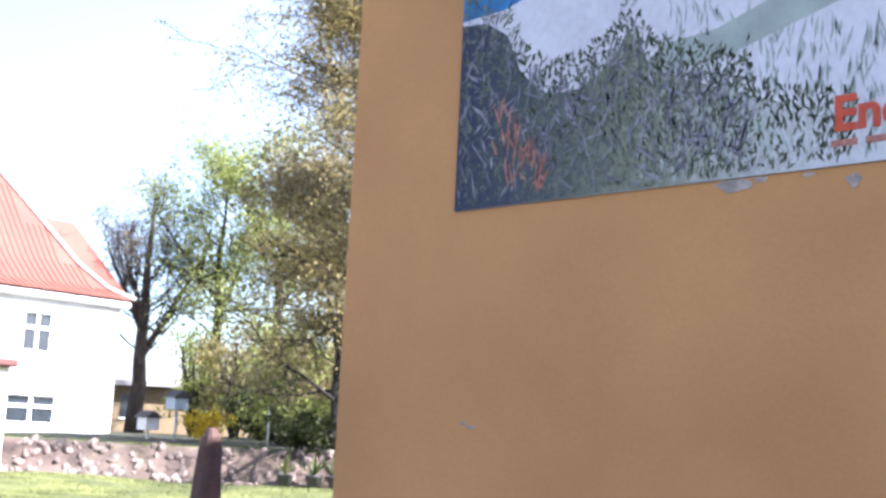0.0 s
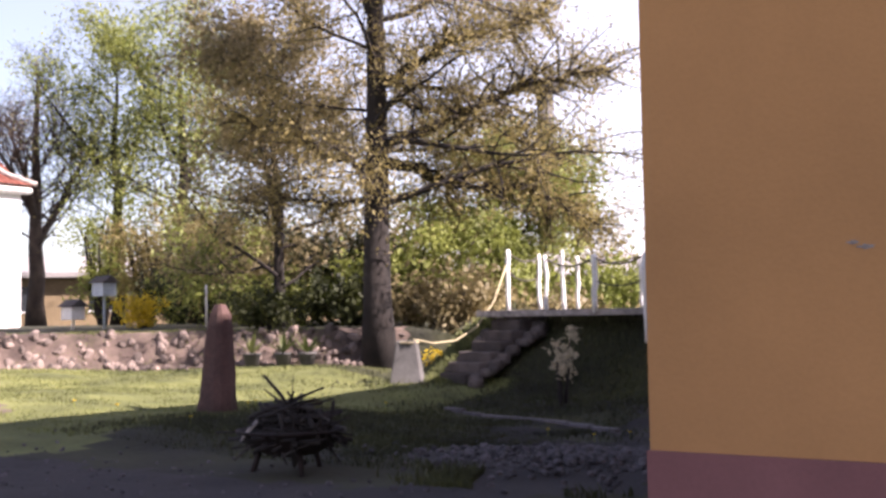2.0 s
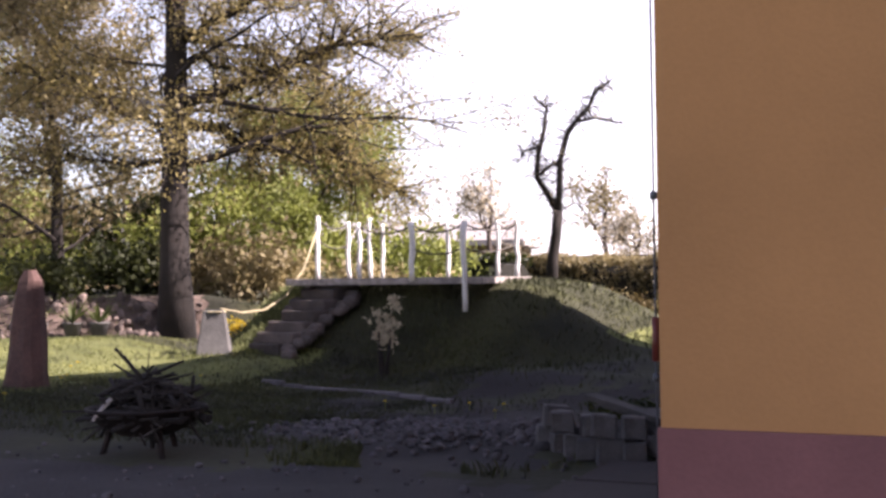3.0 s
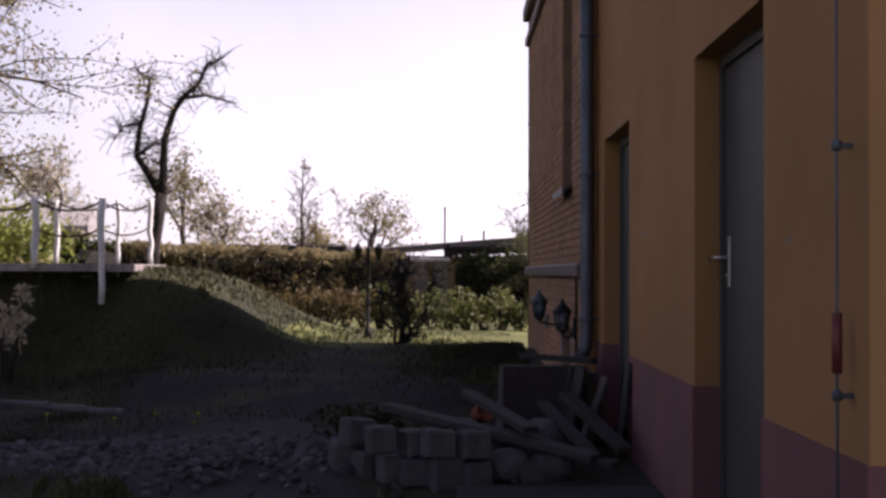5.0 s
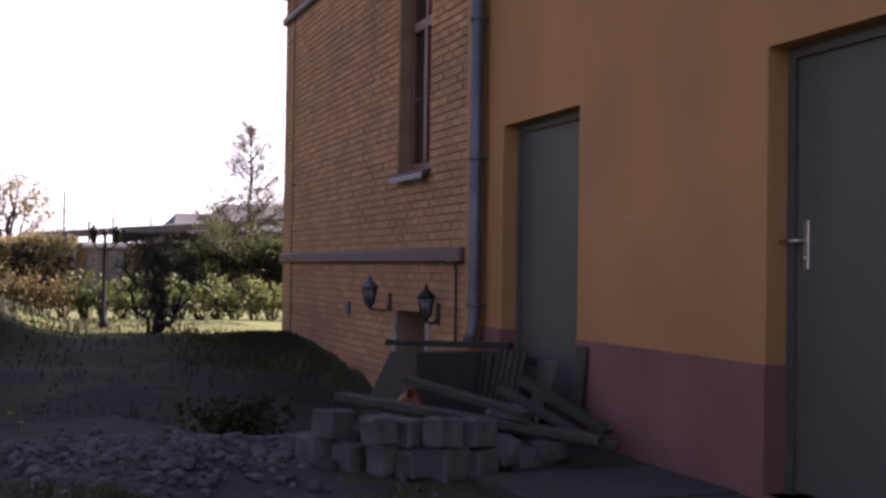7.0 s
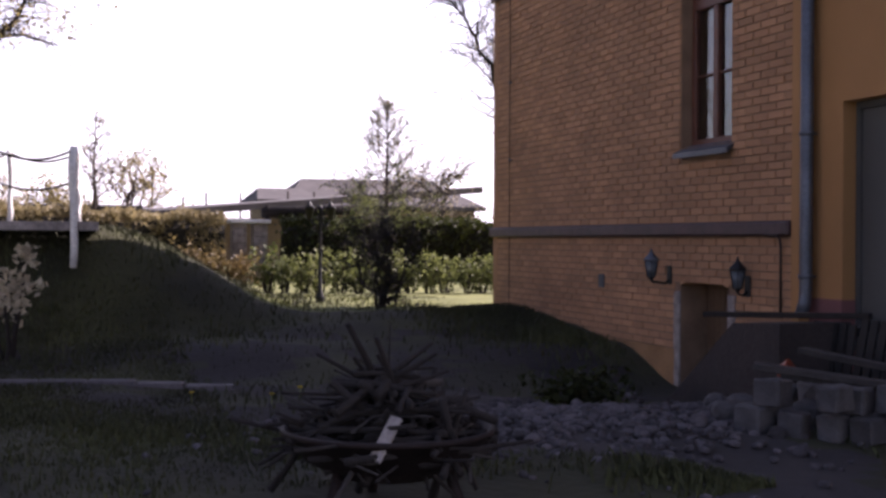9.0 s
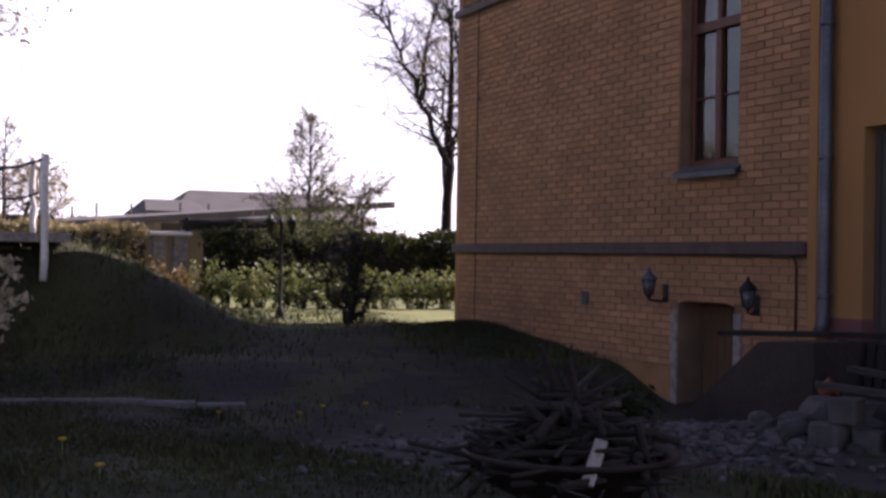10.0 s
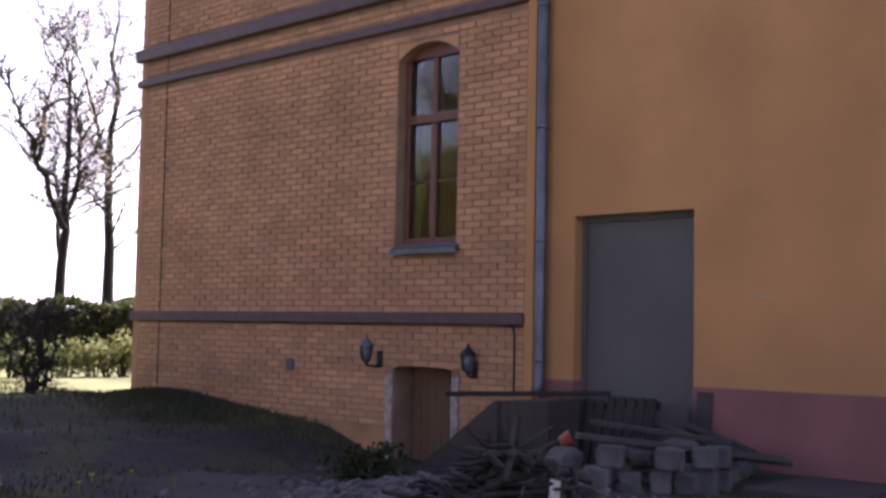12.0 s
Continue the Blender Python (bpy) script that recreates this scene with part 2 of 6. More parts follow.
# ---- the ground ----
HOLD = [(-0.5, -2, -0.10), (4, -4, -0.12), (-5, -4, -0.12), (-10, -2, -0.12), (-4.8, 2.75, -0.08), (-8.75, 5.5, 0.12), (-3.2, 4.5, -0.03),
        (-1.3, 3.3, -0.13), (-4.7, 8.8, -0.26), (-4.0, 7.2, -0.3), (-0.3, 10.2, 0.0), (-0.3, 8.0, -0.40), (-1.5, 7.5, -0.36), (-0.3, 4.0, -0.04),
        (-2.57, 14.7, 0.23), (-1.95, 13.4, 0.21), (-0.3, 13.9, 0.08), (-1.5, 16.0, 0.24), (-4, 16.0, 0.27), (0, 18, 0.16), (-2, 18.5, 0.18), (-4.5, 11, 0.0), (-10.2, 11.2, 0.12), (-13.2, 11.6, 0.36), (-17.5, 7.5, 0.40),
        (-12, 5, 0.28), (-16, 0, 0.2), (-6, 17, 0.35), (0, 20, 0.2), (6, 20, 0.2), (-2, 30, 0.3), (12, 35, 0.3), (-7.0, 9.4, -0.22), (6, -12, -0.1), (-10, -12, -0.1)]


def smooth_step(a, b, x):
    t = min(1, max(0, (x - a) / (b - a)))
    return t * t * (3 - 2 * t)


# the bank of field stones runs along this line, the terrace lies behind it
BANK_A, BANK_B = Vector((-19.0, 7.95)), Vector((-12.1, 13.7))
BANK_D = (BANK_B - BANK_A).normalized()
BANK_N = Vector((-BANK_D.y, BANK_D.x))


def ground_z(x, y):
    sw = sz = 0.0
    for hx, hy, hz in HOLD:
        w = 1.0 / (0.25 + (x - hx) ** 2 + (y - hy) ** 2) ** 1.6
        sw, sz = sw + w, sz + w * hz
    z = sz / sw
    # grassy mound that carries the deck
    dx, dy = max(0, abs(x + 7.6) - 1.85), max(0, abs(y - 15.2) - 1.75)
    far = math.hypot(dx / 2.9 if x > -7.6 else dx / 1.9, dy / 1.9)
    z += (1.27 - z) * (1 - smooth_step(0.0, 1.0, far))
    # grassy shoulder beside the stone steps
    a_, u_ = (x + 9.62) * 0.40 + (y - 11.75) * 0.917, (x + 9.62) * 0.917 - (y - 11.75) * 0.40
    if -0.2 < a_ < 1.9:
        k = (1 - smooth_step(0.12, 0.55, abs(u_ + 0.42))) * smooth_step(-0.2, 0.15, a_)
        z += max(0, 0.12 + 0.72 * max(0, a_) - z) * k
    # berm against the brick wall
    e = ((y - 11.9) / 1.6) ** 2 + ((x + 0.3) / 1.15) ** 2
    if e < 1:
        z += 0.12 * (1 - e) ** 0.6
    # terrace
    d = (Vector((x, y)) - BANK_A).dot(BANK_N)
    along = (Vector((x, y)) - BANK_A).dot(BANK_D)
    t = smooth_step(-0.1, 0.9, d) * (1 - smooth_step(9.2, 12.5, along)) * smooth_step(-9, -3, along)
    z += max(0, 1.06 - z) * t
    if d > 0.9:
        z = max(z, (1.18 - z) * smooth_step(0.9, 18, d) * 0.9 + z) if along < 30 else z
    return z


def path_amount(x, y):
    n = noise.noise(Vector((x * 0.5, y * 0.5, 0))) * 0.8
    a = 1 - smooth_step(0.6, 1.8, abs(y - (1.1 + 0.1 * x) + n) * 0.75) if x < 3 else 0
    b = 1 - smooth_step(0.5, 1.6, math.hypot((x + 11.8) * 0.7, (y - 2.6) * 0.7) + n * 0.5)
    c = 1 - smooth_step(0.7, 1.9, math.hypot((x + 2.9) * 0.75, (y - 5.6) * 0.5) + n)
    return max(a, b, c)


def axis(lo, hi, near_lo, near_hi, fine, coarse):
    out, v = [], near_lo
    while v < near_hi:
        out.append(v)
        v += fine
    step, v = fine, near_hi
    while v < hi:
        out.append(v)
        step = min(step * 1.25, coarse)
        v += step
    out.append(hi)
    step, v = fine, near_lo
    while v > lo:
        step = min(step * 1.25, coarse)
        v -= step
        out.append(max(v, lo))
    return sorted(set(out))


GX, GY = axis(-900, 900, -20, 3, 0.22, 120), axis(-900, 900, -3, 18, 0.22, 120)
gv = []
for y in GY:
    for x in GX:
        near = math.hypot(x, y) < 60
        gv.append((x, y, ground_z(x, y) + (noise.noise(Vector((x * 1.3, y * 1.3, 3))) * 0.03 + noise.noise(Vector((x * 4, y * 4, 7))) * 0.012 if near else 0)))
nx = len(GX)
gf = [(j * nx + i, j * nx + i + 1, (j + 1) * nx + i + 1, (j + 1) * nx + i) for j in range(len(GY) - 1) for i in range(nx - 1)]
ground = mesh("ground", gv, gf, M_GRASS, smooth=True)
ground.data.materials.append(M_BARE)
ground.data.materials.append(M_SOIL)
ground.data.materials.append(M_BANK_LITSAND)
ground.data.materials.append(M_SUNLAWN)
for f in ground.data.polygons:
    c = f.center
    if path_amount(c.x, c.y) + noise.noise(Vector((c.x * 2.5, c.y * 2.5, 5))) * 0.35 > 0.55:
        # path sand near the shade's edge and beyond is painted paler, as sunlit
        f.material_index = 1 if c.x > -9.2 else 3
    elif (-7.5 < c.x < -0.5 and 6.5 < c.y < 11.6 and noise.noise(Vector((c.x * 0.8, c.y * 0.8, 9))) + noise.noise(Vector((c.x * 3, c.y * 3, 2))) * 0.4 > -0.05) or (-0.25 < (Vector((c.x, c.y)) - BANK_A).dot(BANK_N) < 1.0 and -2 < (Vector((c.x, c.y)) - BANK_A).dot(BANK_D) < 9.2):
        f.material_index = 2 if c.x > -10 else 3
    # sunlight put into the ground colour: bright grass outside the building's shade
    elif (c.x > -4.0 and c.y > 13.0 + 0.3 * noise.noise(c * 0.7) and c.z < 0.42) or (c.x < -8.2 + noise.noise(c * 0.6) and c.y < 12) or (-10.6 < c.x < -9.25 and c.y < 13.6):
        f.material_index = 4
tagged(ground, "uneven ground of lawn, bare soil and sandy path", "ground", kind="structure")


drop = ground_z


# ---- the yellow building ----
def wall_with_holes(name, axis_name, at, thick, u0, u1, z0, z1, holes, material, parent=None, label="", skip=()):
    """A wall in the plane axis=at that goes back by thick, with rectangular holes (u0, u1, z0, z1)."""
    us = sorted({u0, u1, *[h[0] for h in holes], *[h[1] for h in holes]})
    zs = sorted({z0, z1, *[h[2] for h in holes], *[h[3] for h in holes]})
    bm = bmesh.new()

    def solid(i, k):
        if not (0 <= i < len(us) - 1 and 0 <= k < len(zs) - 1):
            return False
        uc, zc = (us[i] + us[i + 1]) / 2, (zs[k] + zs[k + 1]) / 2
        return not any(h[0] < uc < h[1] and h[2] < zc < h[3] for h in holes)

    def pt(u, d, z):
        return bm.verts.new((at + d, u, z) if axis_name == "x" else (u, at + d, z))

    for i in range(len(us) - 1):
        for k in range(len(zs) - 1):
            if not solid(i, k):
                continue
            a, b, c, d = us[i], us[i + 1], zs[k], zs[k + 1]
            for dep in (0, thick):
                bm.faces.new([pt(a, dep, c), pt(b, dep, c), pt(b, dep, d), pt(a, dep, d)])
            for ok, q in ((solid(i - 1, k), (a, a, c, d)), (solid(i + 1, k), (b, b, c, d))):
                if not ok:
                    bm.faces.new([pt(q[0], 0, q[2]), pt(q[0], 0, q[3]), pt(q[0], thick, q[3]), pt(q[0], thick, q[2])])
            for ok, z in ((solid(i, k - 1), c), (solid(i, k + 1), d)):
                if not ok:
                    bm.faces.new([pt(a, 0, z), pt(b, 0, z), pt(b, thick, z), pt(a, thick, z)])
    bmesh.ops.remove_doubles(bm, verts=bm.verts, dist=0.0005)
    return part(name, bm, material, parent, label)


PL = 0.662           # plinth height
YA = -0.30           # plane of the south wall
D1 = (4.56, 5.965, -0.03, 2.345)
D2 = (0.915, 2.287, -0.03, 2.372)
wall_b = wall_with_holes("wall_west", "x", 0.0, 0.45, YA + 0.451, 6.50, PL, 8.4, [D1, D2], M_PLASTER)
tagged(wall_b, "ochre yellow plastered wall with two door recesses", "wall", kind="structure")
wall_bp = wall_with_holes("wall_west_plinth", "x", -0.012, 0.46, YA + 0.002, 6.50, -0.6, PL - 0.001, [(*D1[:3], PL - 0.001), (*D2[:3], PL - 0.001)], M_PLINTH)
tagged(wall_bp, "dull red painted plinth of the yellow wall", "wall plinth", kind="structure")
wall_a = wall_with_holes("wall_south", "y", YA, 0.45, 0.0, 16.0, PL, 8.4, [], M_PLASTER)
tagged(wall_a, "ochre yellow plastered wall with chipped paint", "wall", kind="structure")
wall_ap = box("wall_south_plinth", (-0.012, YA - 0.012, -0.6), (16.0, YA + 0.001, PL - 0.001), M_PLINTH)
tagged(wall_ap, "dull red painted plinth of the yellow wall", "wall plinth", kind="structure")

# back walls and roof close the building
for nm, lo, hi in (("wall_east", (15.55, 0.16, -0.6), (16.0, 13.5, 8.4)), ("wall_north", (0.4, 13.51, -0.6), (16.0, 13.96, 8.4))):
    tagged(box(nm, lo, hi, M_PLASTER), "plain yellow rear wall of the building", "wall", kind="structure")
tagged(box("floor_inside", (0.5, 0.5, -0.1), (15.5, 13.4, 0.1), M_CONC), "concrete floor inside the building", "floor", kind="structure")
roof = mesh("roof", [(-0.57, -0.7, 8.4), (16.4, -0.7, 8.4), (16.4, 14.3, 8.4), (-0.57, 14.3, 8.4), (5, 5, 10.4), (11, 5, 10.4), (11, 9, 10.4), (5, 9, 10.4),
                     (-0.57, -0.7, 8.25), (16.4, -0.7, 8.25), (16.4, 14.3, 8.25), (-0.57, 14.3, 8.25)],
            [(0, 1, 5, 4), (1, 2, 6, 5), (2, 3, 7, 6), (3, 0, 4, 7), (4, 5, 6, 7), (8, 11, 10, 9), (0, 8, 9, 1), (1, 9, 10, 2), (2, 10, 11, 3), (3, 11, 8, 0)], M_TILE)
tagged(roof, "low hipped clay tile roof of the building", "roof", kind="structure")


def grey_door(name, d, handle_y, label):
    """A flush steel door in its recess, with frame, handle plate and lever."""
    y0, y1, z0, z1 = d
    door = empty(name, (0.16, y0, z0), label, "door", kind="structure")
    fr = bmesh.new()
    add_box(fr, (0.13, y0 + 0.002, z0), (0.22, y0 + 0.06, z1 - 0.002))
    add_box(fr, (0.13, y1 - 0.06, z0), (0.22, y1 - 0.002, z1 - 0.002))
    add_box(fr, (0.13, y0 + 0.06, z1 - 0.06), (0.22, y1 - 0.06, z1 - 0.002))
    rest(part("door_frame", fr, M_DOOR), door)
    lf = bmesh.new()
    add_box(lf, (0.15, y0 + 0.062, z0 + 0.015), (0.2, y1 - 0.062, z1 - 0.063), 0.006)
    rest(part("door_leaf", lf, M_DOOR), door)
    rest(box("threshold", (0.0, y0 + 0.002, z0 - 0.06), (0.3, y1 - 0.002, z0), M_CONC), door)
    if handle_y:
        hz = 1.325
        rest(box("handle_plate", (0.138, handle_y - 0.022, hz - 0.15), (0.15, handle_y + 0.02, hz + 0.11), M_STEEL, bevel=0.004, label="brushed steel plate"), door)
        rest(tube("lever", [(0.14, handle_y, hz), (0.085, handle_y, hz), (0.078, handle_y + 0.02, hz), (0.078, handle_y + 0.13, hz - 0.004)], [0.01, 0.01, 0.011, 0.009], M_STEEL, label="brushed steel lever"), door)
        rest(tube("lock_cylinder", [(0.14, handle_y, hz - 0.09), (0.128, handle_y, hz - 0.09)], 0.012, M_STEEL), door)
    return door


for d_ in (D1, D2):
    for ya, yb in ((d_[0] + 0.0015, d_[0] + 0.008), (d_[1] - 0.008, d_[1] - 0.0015)):
        tagged(box("jamb_lining", (-0.0135, ya, -0.03), (0.129, yb, PL - 0.003), M_PLINTH), "red painted foot of the door recess", "wall plinth", kind="structure")
    tagged(box("door_step", (-0.02, d_[0] + 0.009, -0.3), (0.5, d_[1] - 0.009, d_[2] - 0.061), M_CONC), "worn concrete door step", "step", kind="structure")
grey_door("door_1", D1, None, "grey flush steel door set deep in the yellow wall")
grey_door("door_2", D2, D2[1] - 0.15, "tall grey steel door with long steel handle plate")

# ---- the brick wing ----
CX, CY0, CY1 = -0.11, 6.53, 13.97
WIN = (7.54, 8.50, 2.12, 4.49)
BDOOR = (7.56, 8.49, -0.45, 0.77)
BANDS = ((1.205, 1.342), (4.668, 4.785), (5.052, 5.24))
core = wall_with_holes("wall_brick", "x", CX + 0.012, 0.42, CY0, CY1 - 0.012, -0.7, 8.4, [WIN, BDOOR], M_MORTAR)
tagged(core, "old yellow brick wall with darker recessed mortar joints", "brick wall", kind="structure")
core_n = box("wall_brick_end", (CX + 0.44, CY1 - 0.3, -0.7), (0.398, CY1 - 0.012, 8.4), M_MORTAR)
tagged(core_n, "end of the old yellow brick wall", "brick wall", kind="structure")
base = wall_with_holes("wall_brick_base", "x", CX - 0.015, 0.025, CY0 + 0.6, CY1, -0.7, 0.02, [(BDOOR[0] - 0.1, BDOOR[1] + 0.1, -0.7, 0.02)], M_BASE)
tagged(base, "ochre rendered foot of the brick wall", "wall plinth", kind="structure")
strip = box("corner_strip", (CX - 0.006, CY0 - 0.12, 0.35), (0.0, CY0 - 0.002, 8.3), M_PLASTER)
tagged(strip, "narrow yellow plaster strip between brick and plaster", "trim", kind="structure")


def arch_fill(name, y0, y1, spring, crown, top):
    """The wall between a flat-topped hole and its segmental arch."""
    n, vs, fs = 10, [], []
    for i in range(n + 1):
        u = i / n
        z = spring + (crown - spring) * (1 - (2 * u - 1) ** 2)
        y = y0 + (y1 - y0) * u
        vs += [(CX + 0.003, y, z), (CX + 0.003, y, top), (CX + 0.4, y, z), (CX + 0.4, y, top)]
    for i in range(n):
        a, b = 4 * i, 4 * i + 4
        fs += [(a, b, b + 1, a + 1), (a + 2, a + 3, b + 3, b + 2), (a, a + 2, b + 2, b)]
    return tagged(mesh(name, vs, fs, M_BRICK), "segmental brick arch over the opening", "arch", kind="structure")


arch_fill("arch_window", WIN[0], WIN[1], 4.31, 4.475, 4.49)
arch_fill("arch_basement", BDOOR[0], BDOOR[1], 0.70, 0.765, 0.77)
for z0, z1 in BANDS:
    out = 0.055 if z0 < 4.8 else 0.085
    bm = bmesh.new()
    add_box(bm, (CX - out, CY0, z0), (CX + 0.02, CY1 + out, z1), 0.02)
    tagged(part("trim_band", bm, M_GLAZED), "dark brown glazed brick band along the wall", "string course", kind="structure")

tagged(box("corner_bricks", (CX - 0.004, CY1 - 0.15, 0.03), (CX + 0.3, CY1 + 0.004, 8.3), M_BRICK), "plain brick corner of the wing", "brick corner", kind="structure")

# window
win = empty("window_1", (CX + 0.14, WIN[0], WIN[2]), "tall arched window with red-brown wooden frame", "window", kind="structure")
wx = CX + 0.15
y0, y1, z0, z1 = WIN
ym, zt, zb = (y0 + y1) / 2, 3.60, 2.86
for nm, lo, hi in (("window_frame", (wx - 0.02, y0 + 0.002, z0), (wx + 0.06, y0 + 0.075, 4.48)), ("window_frame", (wx - 0.02, y1 - 0.075, z0), (wx + 0.06, y1 - 0.002, 4.48)),
                   ("window_frame", (wx - 0.02, y0 + 0.075, z0), (wx + 0.06, y1 - 0.075, z0 + 0.09)), ("window_frame", (wx - 0.02, y0 + 0.075, 4.31), (wx + 0.06, y1 - 0.075, 4.485)),
                   ("transom", (wx - 0.035, y0 + 0.075, zt - 0.055), (wx + 0.06, y1 - 0.075, zt + 0.055)),
                   ("mullion", (wx - 0.03, ym - 0.045, z0 + 0.09), (wx + 0.05, ym + 0.045, zt - 0.055)), ("mullion", (wx - 0.02, ym - 0.035, zt + 0.055), (wx + 0.05, ym + 0.035, 4.31)),
                   ("glazing_bar", (wx - 0.01, y0 + 0.075, zb - 0.014), (wx + 0.03, ym - 0.045, zb + 0.014)), ("glazing_bar", (wx - 0.01, ym + 0.045, zb - 0.014), (wx + 0.03, y1 - 0.075, zb + 0.014))):
    rest(box(nm, lo, hi, M_WINWOOD, bevel=0.008), win)
for a, b, c, d in ((y0 + 0.075, ym - 0.045, z0 + 0.09, zb - 0.014), (ym + 0.045, y1 - 0.075, z0 + 0.09, zb - 0.014), (y0 + 0.075, ym - 0.045, zb + 0.014, zt - 0.055),
                   (ym + 0.045, y1 - 0.075, zb + 0.014, zt - 0.055), (y0 + 0.075, ym - 0.035, zt + 0.055, 4.31), (ym + 0.035, y1 - 0.075, zt + 0.055, 4.31)):
    rest(box("pane", (wx + 0.015, a - 0.004, c - 0.004), (wx + 0.021, b + 0.004, d + 0.004), M_GLASS), win)
sv = [(CX + 0.1, y0 - 0.02, z0 + 0.03), (CX + 0.1, y1 + 0.0, z0 + 0.03), (CX - 0.10, y1 - 0.01, z0 - 0.055), (CX - 0.10, y0 - 0.09, z0 - 0.055)]
sv += [(x, y, z - 0.012) for x, y, z in sv[:2]] + [(x, y, z - 0.055) for x, y, z in sv[2:]]
rest(mesh("window_sill", sv, [(0, 1, 2, 3), (7, 6, 5, 4), (3, 2, 6, 7), (0, 3, 7, 4), (2, 1, 5, 6), (1, 0, 4, 5)], M_ZINC, label="sloping blue-grey zinc sill"), win)

# basement door
bd = empty("door_3", (CX + 0.2, BDOOR[0], BDOOR[2]), "low brown basement door under a brick arch", "door", kind="structure")
y0, y1, z0, z1 = BDOOR
rest(box("door_leaf", (CX + 0.30, y0 + 0.05, z0 + 0.01), (CX + 0.34, y1 - 0.05, 0.735), M_BDOOR, bevel=0.005), bd)
for i in range(7):
    yy = y0 + 0.06 + i * 0.112
    rest(box("plank", (CX + 0.285, yy, z0 + 0.03), (CX + 0.301, yy + 0.105, 0.68), M_BDOOR, bevel=0.003), bd)
rest(tube("handle", [(CX + 0.285, y0 + 0.14, 0.1), (CX + 0.25, y0 + 0.14, 0.1), (CX + 0.25, y0 + 0.24, 0.1)], 0.009, M_BLACK, label="black iron handle"), bd)
for ya, yb in ((y0 - 0.115, y0 - 0.002), (y1 + 0.002, y1 + 0.115)):
    tagged(box("trim_jamb", (CX - 0.012, ya, -0.45), (CX + 0.013, yb, 0.63), M_FLAKY, bevel=0.004), "flaking white paint strip beside the basement door", "trim", kind="structure")


